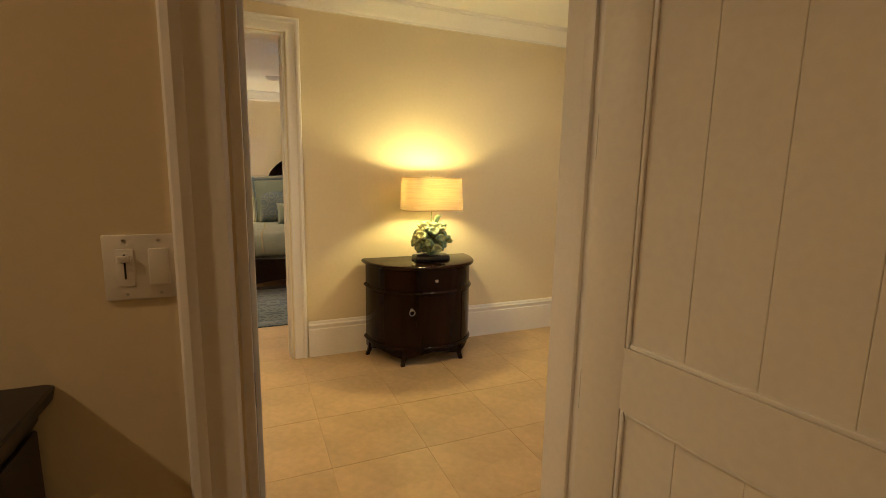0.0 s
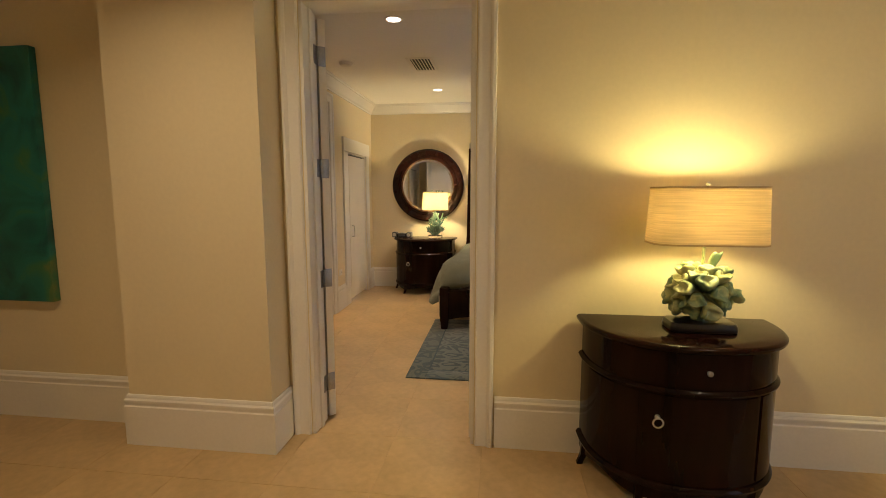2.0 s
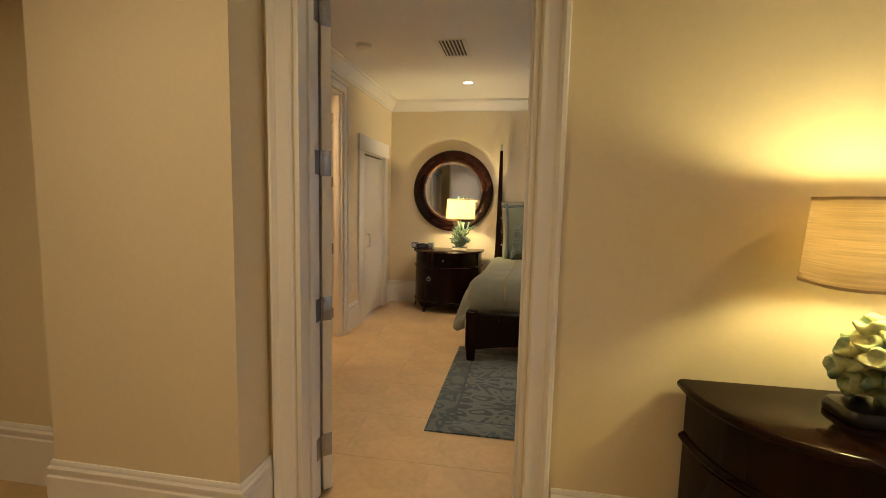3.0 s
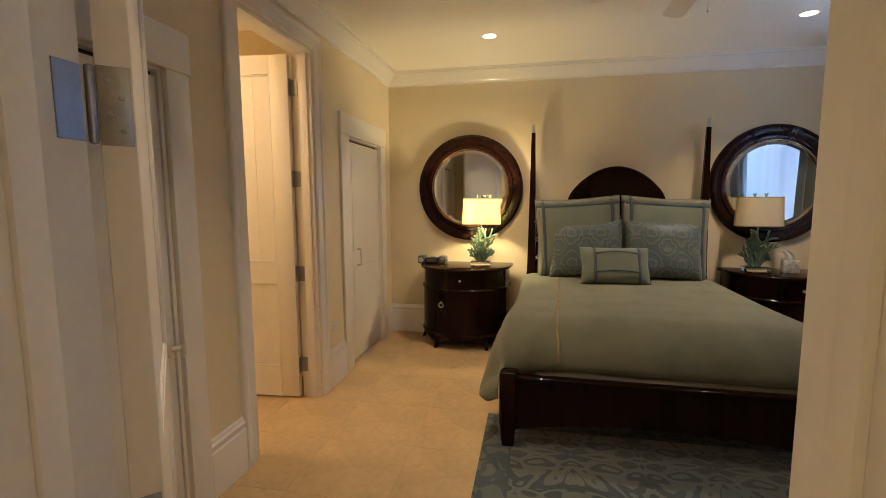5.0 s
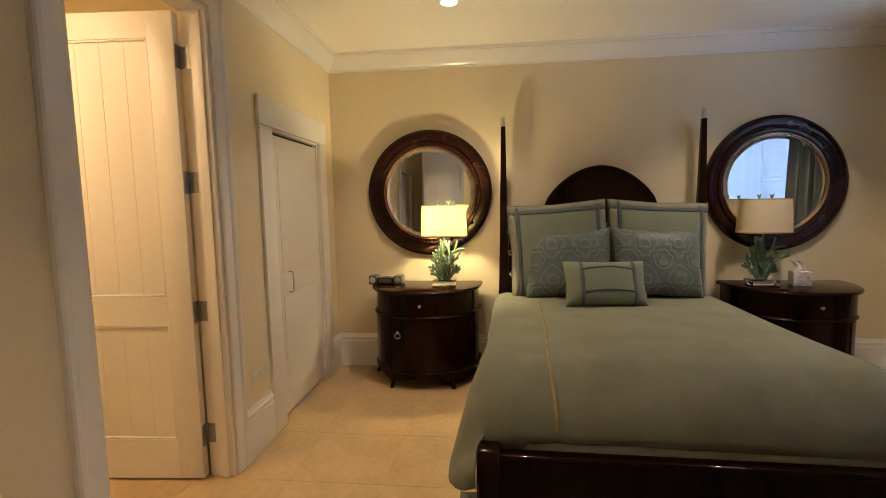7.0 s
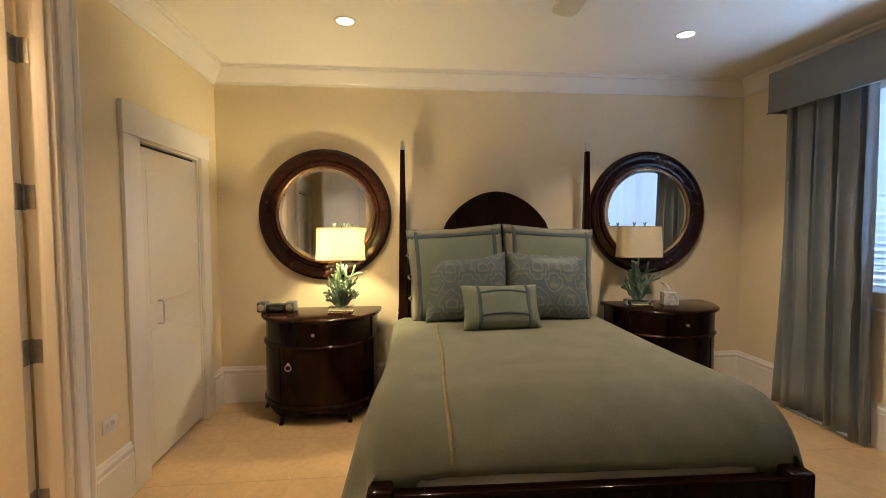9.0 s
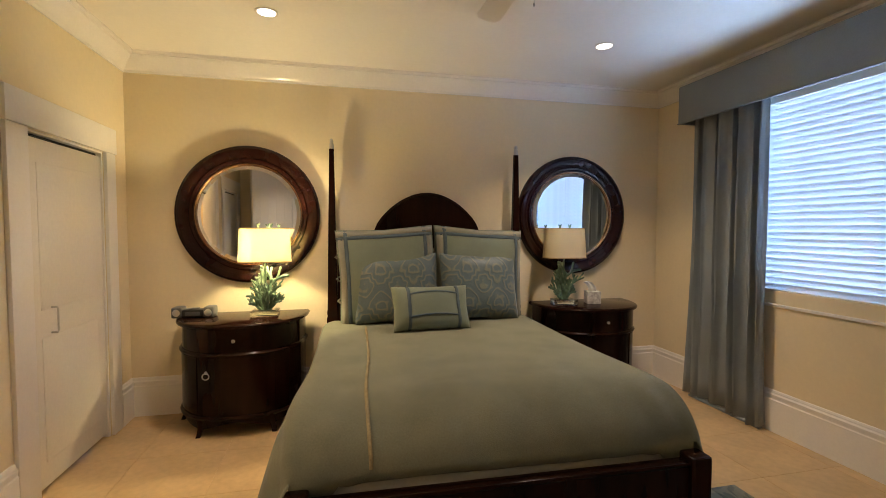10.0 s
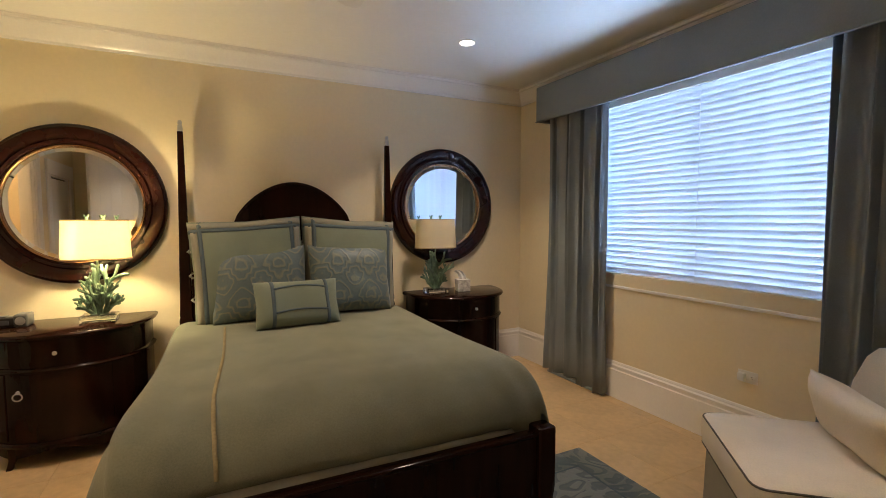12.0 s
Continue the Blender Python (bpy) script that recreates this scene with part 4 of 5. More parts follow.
def bed_lamp(m, lit, label):
    la = thing("table_lamp", m, label, "lamp", "bedside lamps")
    bm = bx(-0.095, -0.07, 0, 0.095, 0.07, 0.042, 0.004)
    part("acrylic_base", bm, ACRYL, la, "clear acrylic block base")
    rnd = random.Random(11)
    for px, py, vx, vy, vz, r in ((0, 0, 0.0, 0.0, 0.19, 0.016), (-0.018, 0.0, -0.04, 0.01, 0.12, 0.013), (0.018, 0, 0.042, -0.01, 0.115, 0.013), (-0.008, 0.012, -0.022, 0.03, 0.14, 0.012), (0.008, -0.012, 0.02, -0.03, 0.14, 0.012), (-0.025, -0.008, -0.06, -0.012, 0.06, 0.012), (0.025, 0.008, 0.06, 0.012, 0.065, 0.012)):
        branch(la, Vector((px, py, 0.040)), Vector((vx, vy, vz)), r, 3, rnd)
    part("stem", tube(bmesh.new(), [(0, 0.012, 0.04), (0, 0.012, 0.30), (0, 0, 0.42)], [0.006] * 3, 8), CORAL, la)
    w, d, r, z0, z1 = 0.375, 0.23, 0.11, 0.400, 0.645
    part("shade", shade_mesh(w, d, r, z0, z1, 0.02, 0.003), SHADE_BED, la, "glowing cream linen shade" if lit else "cream linen shade, unlit")
    shade_rims(w, d, r, z0, z1, 0.02, la)
    fittings(0.45, z1, la, lit, 0.10)
    for s in (-1, 1):
        bm = bmesh.new()
        x = 0.045 * s
        tube(bm, [(x, 0, z1 - 0.01), (x, 0, z1 + 0.02)], [0.007, 0.008], 8)
        tube(bm, [(x, 0, z1 + 0.012), (x - 0.012, 0, z1 + 0.034)], [0.007, 0.005], 8)
        tube(bm, [(x, 0, z1 + 0.012), (x + 0.012, 0, z1 + 0.036)], [0.007, 0.005], 8)
        part("finial", bm, CORAL, la, "jade coral finial")
    return la


bed_lamp(pose(-0.795, 4.07, CHT * NZ), True, "lit bedside lamp with jade coral base and oval shade")
bed_lamp(pose(1.62, 4.07, CHT * NZ), False, "unlit bedside lamp with jade coral base and oval shade")

# small things on the nightstands
ra = thing("clock_radio", pose(-1.285, 4.11, CHT * NZ, 0, 0, -4), "black and silver clock radio on the nightstand", "radio")
part("body", bx(-0.075, -0.05, 0.004, 0.075, 0.05, 0.058, 0.008), BLACK, ra)
for s in (-1, 1):
    sp = part("speaker", bx(min(s * 0.072, s * 0.142), -0.058, 0.0, max(s * 0.072, s * 0.142), 0.05, 0.078, 0.012, seg=3), GREYP, ra, "silver-grey speaker")
    part("grille", lathe(bmesh.new(), [(0.024, 0), (0.026, 0.002), (0.022, 0.004), (0, 0.003)], 18, pose(s * 0.107, -0.0575, 0.039, 90, 0, 0)), NICKEL, sp)
part("display", bx(-0.05, -0.0525, 0.018, 0.05, -0.0500, 0.045), GREYP, ra)
part("dock", bx(-0.03, -0.03, 0.058, 0.03, 0.02, 0.066, 0.003), GREYP, ra)
ti = thing("tissue_box", pose(1.885, 4.06, CHT * NZ, 0, 0, -14), "patterned tissue box with a tissue drawn out", "tissue box")
part("carton", bx(-0.058, -0.058, 0, 0.058, 0.058, 0.105, 0.003), BOXCARD, ti)
bm = bmesh.new()
loops = []
for k in range(7):
    f = k / 6
    loops.append([(-0.035 * (1 - 0.2 * f) + 0.07 * (1 - 0.2 * f) * i / 8 - 0.05 * f * f, 0.012 * math.sin(i * 1.3 + 3 * f) * (0.4 + f), 0.1055 + 0.085 * math.sin(1.35 * f) - (0.012 if i in (0, 8) else 0) * f) for i in range(9)])
vs = [[bm.verts.new(p) for p in lp] for lp in loops]
for a, b in zip(vs, vs[1:]):
    for i in range(8):
        bm.faces.new((a[i], a[i + 1], b[i + 1], b[i]))
tp = part("tissue", bm, TISSUE, ti, "crumpled white tissue", 80)
tp.modifiers.new("thickness", "SOLIDIFY").thickness = 0.0015


# ---- round mirrors ----
def mirror(m, label):
    mi = thing("round_mirror", m, label, "mirror", "round mirrors")
    R = 0.53
    prof = [(R - 0.145, 0.0), (R - 0.145, 0.022), (R - 0.128, 0.024), (R - 0.122, 0.032), (R - 0.104, 0.036), (R - 0.096, 0.026), (R - 0.080, 0.034), (R - 0.045, 0.046), (R - 0.024, 0.044), (R - 0.016, 0.036), (R - 0.006, 0.032), (R, 0.022), (R, 0.0)]
    part("mirror_frame", lathe(bmesh.new(), prof, 72), WOODR, mi, "broad dark mahogany moulded ring")
    part("inner_bead", lathe(bmesh.new(), [(R - 0.150, 0.006), (R - 0.150, 0.020), (R - 0.145, 0.026), (R - 0.138, 0.027), (R - 0.134, 0.022), (R - 0.134, 0.006)], 72), GILT, mi, "thin bronze inner bead")
    part("mirror_glass", lathe(bmesh.new(), [(0, 0.0125), (R - 0.180, 0.0125), (R - 0.1505, 0.0085), (R - 0.1505, 0.004), (0, 0.004)], 72), MIRROR, mi, "bevelled silvered glass", 0)
    return mi


mirror(pose(-0.935, YB - 0.004, 1.525, 90, 0, 0), "round wall mirror in a broad dark mahogany frame")
mirror(pose(1.81, YB - 0.004, 1.54, 90, 0, 0), "round wall mirror reflecting the window blinds")

# ---- bed ----
BX = 0.435
HX, FX, HY, FY = 0.770, 0.832, 4.235, 2.15
# the bed stands slightly askew to the wall
ASKEW = pose(BX + 0.023, HY, 0, 0, 0, -1.5) @ pose(-BX, -HY, 0)
bed = thing("four_poster_bed", ASKEW @ pose(BX, 0, 0), "dark wooden bed with tall tapered head posts", "bed")


def square_post(x, y, prof):
    loops = []
    for s, z in prof:
        c = s * 0.82
        loops.append([(x + p, y + q, z) for p, q in ((s, c), (c, s), (-c, s), (-s, c), (-s, -c), (-c, -s), (c, -s), (s, -c))])
    return loft(bmesh.new(), loops)


for s in (-1, 1):
    p = part("head_post", square_post(s * HX, HY, [(0.036, 0), (0.040, 0.08), (0.046, 0.20), (0.046, 0.70), (0.040, 0.72), (0.044, 0.74), (0.040, 0.78), (0.018, 2.048)]), WOOD, bed)
    part("finial_cap", lathe(bmesh.new(), [(0.0175, 2.033), (0.0185, 2.045), (0.016, 2.075), (0.012, 2.085), (0.015, 2.095), (0.011, 2.112), (0, 2.118)], 14, pose(s * HX, HY, 0.013)), NICKEL, p, "polished nickel cap")
    p = part("foot_post", square_post(s * FX, FY, [(0.030, 0), (0.034, 0.03), (0.048, 0.16), (0.048, 0.440), (0.046, 0.447), (0.040, 0.451)]), WOOD, bed)
# arched headboard
bm = bmesh.new()
outline = [(-HX + 0.04, 0.32)]
for k in range(31):
    t = -1 + 2 * k / 30
    outline.append((0.445 * t, 1.386 + 0.328 * max(0.0, math.cos(math.pi * t / 2)) ** 0.66))
outline = [(-HX + 0.04, 0.32), (-HX + 0.04, 1.375), (-0.47, 1.385)] + outline[1:] + [(0.47, 1.385), (HX - 0.04, 1.375), (HX - 0.04, 0.32)]
loft(bm, [[(x, HY - 0.02, z) for x, z in outline], [(x, HY + 0.02, z) for x, z in outline]])
part("headboard", bm, WOOD, bed, "arched dark wooden headboard")
bm = bmesh.new()
arc = [(0.425 * q, 1.380 + 0.318 * max(0.0, math.cos(math.pi * q / 2)) ** 0.66) for q in (-1 + 2 * k / 30 for k in range(31))]
tube(bm, [(x, HY - 0.020, z) for x, z in arc], [0.010] * 31, 8)
part("headboard_moulding", bm, WOOD, bed)
# footboard with arched lower edge
bm = bmesh.new()
n = 24
lo = []
for k in range(n + 1):
    x = -FX + 0.03 + (2 * FX - 0.06) * k / n
    t = abs(x) / (FX - 0.03)
    lo.append((x, 0.185 - 0.075 * t ** 2.2))
loft(bm, [[(x, FY - 0.018, z) for x, z in lo] + [(x, FY - 0.018, 0.405) for x, _ in lo[::-1]], [(x, FY + 0.018, z) for x, z in lo] + [(x, FY + 0.018, 0.405) for x, _ in lo[::-1]]])
part("footboard", bm, WOOD, bed, "low footboard with an arched lower edge")
part("footboard_rail", bx(-FX + 0.04, FY - 0.030, 0.406, FX - 0.04, FY + 0.030, 0.428, 0.007), WOOD, bed)
for s in (-1, 1):
    part("side_rail", bx(s * 0.775 - 0.015, FY + 0.04, 0.17, s * 0.775 + 0.015, HY - 0.04, 0.36, 0.004), WOOD, bed)
part("slat_base", bx(-0.755, FY + 0.05, 0.20, 0.755, HY - 0.045, 0.23), WOOD, bed)
base = tagged(part("box_spring", bx(BX - 0.755, FY + 0.07, 0.232, BX + 0.755, HY - 0.045, 0.43, 0.03, seg=3), MATT), "pale upholstered box spring on the bed frame", "box spring")
base.matrix_basis = ASKEW
mt = tagged(part("mattress", bx(BX - 0.75, FY + 0.19, 0.432, BX + 0.75, HY - 0.05, 0.648, 0.06, seg=4), MATT), "thick mattress under the sage coverlet", "mattress")
mt.matrix_basis = ASKEW


# coverlet: rounded over the edges, hanging at both sides, turned down behind the footboard
def cover_section(y, side=False):
    """Height of the coverlet at y."""
    f = min(1, max(0, (y - FY - 0.03) / (0.34 if not side else 0.27)))
    return 0.444 + 0.250 * math.sqrt(1 - (1 - f) ** 2) ** 1.1


def cover_point(s, y):
    """s from -1 to 1 across; the outer thirds hang."""
    a = abs(s)
    k = min(1.0, max(0.0, (a - 0.45) / 0.25))
    top = cover_section(y) * (1 - k) + cover_section(y, True) * k
    sg = 1 if s >= 0 else -1
    wide = (0.770 if sg < 0 else 0.785) + 0.05 * math.exp(-((y - 2.45) / 0.45) ** 2)
    far = min(1.0, max(0.0, (y - FY) / 2.1))
    if a < 0.62:
        u = a / 0.62
        x = wide * u
        z = top - 0.006 * u * u + 0.014 * math.exp(-((y - 2.8) / 0.6) ** 2) * (1 - u * u) + 0.008 * noise.noise(Vector((3 * x * sg, 3 * y, 0))) + 0.0035 * noise.noise(Vector((9 * x * sg, 5 * y, 4)))
    elif a < 0.74:
        t = (a - 0.62) / 0.12 * math.pi / 2
        x = wide + 0.085 * math.sin(t)
        z = top - 0.006 - 0.085 * (1 - math.cos(t))
    else:
        t = (a - 0.74) / 0.26
        low = 0.258 + 0.02 * math.sin(5 * y) + 0.02 * math.exp(-((y - FY) / 0.3) ** 2)
        ztop = top - 0.091
        z = ztop + (low - ztop) * t
        near = math.exp(-((y - FY - 0.05) / 0.32) ** 2)
        curl = 1 - 0.45 * max(0.0, (t - 0.72) / 0.28) ** 2 * near
        if sg < 0:
            flare = (0.045 + 0.085 * near) * t ** 0.55 * (1 - 0.3 * far) * curl
        else:
            flare = 0.075 * t ** 0.6 * (1 - near) * (1 - 0.3 * far) - 0.02 * t * near
        fold = 0.020 * t * (math.sin(7.5 * y + 1.2 * sg) + 0.5 * math.sin(15 * y + 0.7)) * (0.4 + 0.6 * (1 - far)) * (1 - 0.7 * near)
        x = wide + 0.085 + flare + fold
    return Vector((BX + sg * x, y, z))


bm = bmesh.new()
NS, NY, NW = 92, 70, 7
Y0, Y1 = FY + 0.040, HY - 0.10
rows = []
for j in range(-NW, NY + 1):
    y = Y0 + (Y1 - Y0) * max(0, j) / NY
    row = []
    for i in range(NS + 1):
        s = -1 + 2 * i / NS
        p = cover_point(s, y)
        k = min(1.0, max(0.0, (abs(s) - 0.66) / 0.12))
        if j < 0 and k == 0:
            row.append(None)
            continue
        # gathered puckers beside the foot posts
        pk = math.exp(-((abs(s) - 0.58) / 0.10) ** 2) * math.exp(-((y - Y0) / 0.14) ** 2)
        p.z += 0.016 * pk * math.sin(46 * abs(s) + 9 * y)
        if j < 0:  # the hanging corner wraps round the post
            w = -j / NW * math.pi / 2
            reach = 0.105 if s < 0 else 0.03
            out = (p.x - BX) * (1 if s > 0 else -1)
            inner = 0.885
            p.x = BX + (1 if s > 0 else -1) * (min(out, inner) + max(0.0, out - inner) * math.cos(w) ** 0.8)
            p.y -= reach * k * math.sin(w)
            t = max(0.0, (abs(s) - 0.74) / 0.26)
            p.z += 0.05 * t * t * (1 - math.cos(w)) - 0.02 * k * (1 - t) * math.sin(w)
        row.append(bm.verts.new(p))
    rows.append(row)
for a, b in zip(rows, rows[1:]):
    for i in range(NS):
        q = (a[i], a[i + 1], b[i + 1], b[i])
        if None not in q:
            bm.faces.new(q)
# edge turned down behind the footboard
fr = [v for v in rows[NW] if abs(v.co.x - BX) < 0.865]
hem = [bm.verts.new(v.co + Vector((0, 0.006, -0.05 - 0.05 * (abs(v.co.x - BX) > 0.70)))) for v in fr]
for i in range(len(fr) - 1):
    bm.faces.new((hem[i], hem[i + 1], fr[i + 1], fr[i]))
cv = thing("bed_coverlet", ASKEW, "sage green woven coverlet draped over the bed", "bedspread")
cover = part("cloth", bm, COVER, cv, "", 80)
cover.modifiers.new("thickness", "SOLIDIFY").thickness = 0.008
# ochre stitched line
for s0 in (-0.428,):
    bm = bmesh.new()
    prev = None
    for j in range(81):
        y = Y0 + (Y1 - Y0 - 0.3) * j / 80
        wob = 0.0006 * math.sin(j * 1.9)
        p = [cover_point(s0 + 0.008 * j / 80 + d + wob, y) + Vector((0, -0.002 - 0.010 * math.exp(-((y - Y0) / 0.12) ** 2), 0.0046 + 0.004 * math.exp(-((y - Y0) / 0.25) ** 2))) for d in (-0.006, 0.006)]
        q = [bm.verts.new(v) for v in p]
        if prev:
            bm.faces.new((prev[0], prev[1], q[1], q[0]))
        prev = q
    st = part("stitched_band", bm, STRIPE, cv, "ochre stitched band")
    st.modifiers.new("thickness", "SOLIDIFY").thickness = 0.002


# ---- pillows ----
def pillow(name, m, w, h, t, material, label, flange=0.0, group="", pinch=1.0):
    """Plump cushion in the xz plane, front to -y; corners drawn out."""
    pl = thing(name, m, label, "pillow", group)
    n = 22
    bm = bmesh.new()
    grids = []
    for side in (-1, 1):
        g = []
        for j in range(n + 1):
            r = []
            for i in range(n + 1):
                u, v = -1 + 2 * i / n, -1 + 2 * j / n
                puff = max(0.0, (1 - u ** 4) * (1 - v ** 4)) ** 0.62
                cu = 1 - 0.045 * pinch * (1 - u * u) * 0 - 0.05 * pinch * (1 - abs(v)) * abs(u) ** 3
                cw = 1 - 0.05 * pinch * (1 - abs(u)) * abs(v) ** 3
                x, z = u * w / 2 * cu, v * h / 2 * cw
                wr = 0.011 * noise.noise(Vector((x * 6 + 9 * w, z * 6, side * 2.0)))
                y = side * (t / 2 * puff + 0.004) + wr * puff
                r.append(bm.verts.new((x, y, z + h / 2)))
            g.append(r)
        grids.append(g)
        for a, b in zip(g, g[1:]):
            for i in range(n):
                q = (a[i], a[i + 1], b[i + 1], b[i])
                bm.faces.new(q if side < 0 else q[::-1])
    f, k = grids
    edge = lambda g: [g[0][i] for i in range(n)] + [g[j][n] for j in range(n)] + [g[n][i] for i in range(n, 0, -1)] + [g[j][0] for j in range(n, 0, -1)]
    ef, ek = edge(f), edge(k)
    for i in range(len(ef)):
        j = (i + 1) % len(ef)
        bm.faces.new((ef[i], ek[i], ek[j], ef[j]))
    part("cushion", bm, material, pl, "", 80)
    return pl


def on_pillow(w, h, t, u, v, lift=0.005):
    puff = max(0.0, (1 - u ** 4) * (1 - v ** 4)) ** 0.62
    x = u * w / 2 * (1 - 0.05 * (1 - abs(v)) * abs(u) ** 3)
    z = v * h / 2 * (1 - 0.05 * (1 - abs(u)) * abs(v) ** 3)
    wr = 0.011 * noise.noise(Vector((x * 6 + 9 * w, z * 6, -2.0)))
    return Vector((x, -(t / 2 * puff + 0.004) + wr * puff - lift, z + h / 2))


def band(pl, w, h, t, pts, half, material, name, label):
    """Braid laid on the front of a cushion along (u, v) points."""
    bm = bmesh.new()
    prev = None
    for k in range(len(pts)):
        a, b = Vector(pts[max(0, k - 1)]), Vector(pts[min(len(pts) - 1, k + 1)])
        d = (b - a).normalized()
        nn = Vector((-d.y, d.x))
        q = [bm.verts.new(on_pillow(w, h, t, *(Vector(pts[k]) + Vector((nn.x * e / (w / 2), nn.y * e / (h / 2)))))) for e in (-half, half)]
        if prev:
            bm.faces.new((prev[0], prev[1], q[1], q[0]))
        prev = q
    ob = part(name, bm, material, pl, label, 80)
    ob.modifiers.new("thickness", "SOLIDIFY").thickness = 0.003


def line(u0, v0, u1, v1, n=18, bow=0.0):
    return [(u0 + (u1 - u0) * k / n, v0 + (v1 - v0) * k / n + bow * math.sin(math.pi * k / n)) for k in range(n + 1)]


MZ = 0.697
for s in (-1, 1):
    w, h, t = 0.775, 0.75, 0.23
    pl = pillow("euro_pillow", pose(BX + 0.055 + s * 0.355, 4.058 + 0.012 * s, MZ - 0.012, -9, 3.4 * s, 1.5 * s), w, h, t, SAGE, "large square sage pillow with braided border", 0, "euro pillows")
    for pts in (line(-0.99, 0.80, 0.99, 0.80), line(-0.80, -0.99, -0.80, 0.99), line(0.80, -0.99, 0.80, 0.99)):
        band(pl, w, h, t, pts, 0.014, BLUEBAND, "braid", "slate blue braid")
    for pts in (line(-0.99, 0.905, 0.99, 0.905), line(-0.905, -0.99, -0.905, 0.78), line(0.905, -0.99, 0.905, 0.78)):
        band(pl, w, h, t, pts, 0.022, SAGEPALE, "border", "pale linen border")
    for k in range(3):
        z = 0.20 + 0.17 * k
        bm = bmesh.new()
        tube(bm, [(-s * 0 - 0.372, -0.02, z - 0.02), (-0.395, -0.01, z), (-0.372, 0.0, z + 0.02)], [0.008] * 3, 8)
        part("fabric_tie", bm, SAGEPALE, pl)
for s in (-1, 1):
    w, h, t = 0.655, 0.53, 0.18
    pillow("damask_pillow", pose(BX + 0.075 + s * 0.328, 3.955, MZ + 0.002, -14, 2 * s, 3 * s), w, h, t, DAMASK, "blue and sage damask pillow leaning on the larger pillows", 0, "damask pillows")
w, h, t = 0.57, 0.325, 0.16
pl = pillow("lumbar_pillow", pose(BX - 0.045, 3.66, MZ - 0.004, -22, 0.5, 4), w, h, t, SAGE, "small sage lumbar pillow with slate bands")
for pts in (line(-0.62, -0.99, -0.62, 0.99), line(0.66, -0.99, 0.66, 0.99)):
    band(pl, w, h, t, pts, 0.012, BLUEBAND, "braid", "slate blue braid")
for pts in (line(-0.60, 0.55, 0.64, 0.55, 18, 0.14), line(-0.60, -0.45, 0.64, -0.45, 18, 0.10)):
    band(pl, w, h, t, pts, 0.006, BLUEBAND, "piping", "slate blue piping")

# ---- rug ----
rug = thing("area_rug", pose(0.640, 1.70, 0), "blue-grey scroll patterned rug under the foot of the bed", "rug")
part("field", bx(-1.05, -0.665, 0.001, 1.05, 0.665, 0.0122, 0.003), RUGM, rug)
bm = bmesh.new()
for q in ((-1.215, -0.83, -1.056, 0.83), (1.056, -0.83, 1.215, 0.83), (-1.056, -0.83, 1.056, -0.671), (-1.056, 0.671, 1.056, 0.83)):
    box(bm, q[0], q[1], 0.001, q[2], q[3], 0.012, 0.003)
part("border", bm, RUGB, rug)
part("border_line", sweep(bmesh.new(), [(-1.053, -0.668), (1.053, -0.668), (1.053, 0.668), (-1.053, 0.668)], [(-0.006, 0.001), (-0.006, 0.0127), (0.006, 0.0127), (0.006, 0.001)], lambda u, v, h: (u, v, h), True), BLUEBAND, rug)

# ---- slipper chair ----
ch = thing("slipper_chair", pose(2.052, 1.405, 0, 0, 0, 48.2), "ivory upholstered armless chair with dark piping", "chair")
# local x along the front edge, +y to the front
w, d = 0.68, 0.62
part("skirt", loft(bmesh.new(), [[(x, y, z) for x, y in rounded_rect(w - i, d - i, 0.03, 3)] for i, z in ((0.0, 0.012), (0.012, 0.30))]), SKIRT, ch, "taupe box skirt")
for sx in (-1, 1):
    for sy in (-1, 1):
        part("foot", bx(sx * 0.27 - 0.02, sy * 0.24 - 0.02, 0, sx * 0.27 + 0.02, sy * 0.24 + 0.02, 0.016), WOOD, ch)
bm = loft(bmesh.new(), [[(x, y + 0.015, z) for x, y in rounded_rect(w - i, d - i, 0.05, 5)] for i, z in ((0.03, 0.302), (0.0, 0.315), (-0.012, 0.36), (-0.012, 0.43), (0.006, 0.452), (0.06, 0.466), (0.20, 0.474), (0.40, 0.477))])
part("seat", bm, UPH, ch, "plump ivory seat cushion")
for z, i in ((0.448, 0.0), (0.318, 0.0)):
    pts = [(x, y + 0.015, z) for x, y in rounded_rect(w - i, d - i, 0.05, 5)]
    part("welt", tube(bmesh.new(), pts + [pts[0]], [0.0045] * (len(pts) + 1), 6, False), WELT, ch, "dark piping")
loops = []
for z, y, th, ww in ((0.30, -0.30, 0.13, w - 0.02), (0.50, -0.315, 0.13, w - 0.01), (0.68, -0.345, 0.125, w - 0.02), (0.80, -0.375, 0.11, w - 0.06), (0.845, -0.385, 0.07, w - 0.12), (0.855, -0.388, 0.03, w - 0.18)):
    loops.append([(x, yy + y, z) for x, yy in rounded_rect(ww, th, min(0.045, th / 2.2), 5)])
part("back", loft(bmesh.new(), loops), UPH, ch, "padded ivory backrest")
pl = pillow("chair_cushion", ch.matrix_basis @ pose(0.02, -0.19, 0.470, 16, 0, 180), 0.56, 0.26, 0.13, UPH, "rolled ivory lumbar cushion on the chair")

# ---- painting ----
pa = thing("canvas_painting", pose(-3.0, 0, 0.76), "teal and green abstract painting on deep canvas", "painting")
part("canvas", bx(-0.46, -0.050, 0, 0.46, -0.004, 1.49, 0.006), ART, pa)
part("stretcher", bx(-0.45, -0.0045, 0.01, 0.45, -0.0005, 1.48), WOODR, pa)

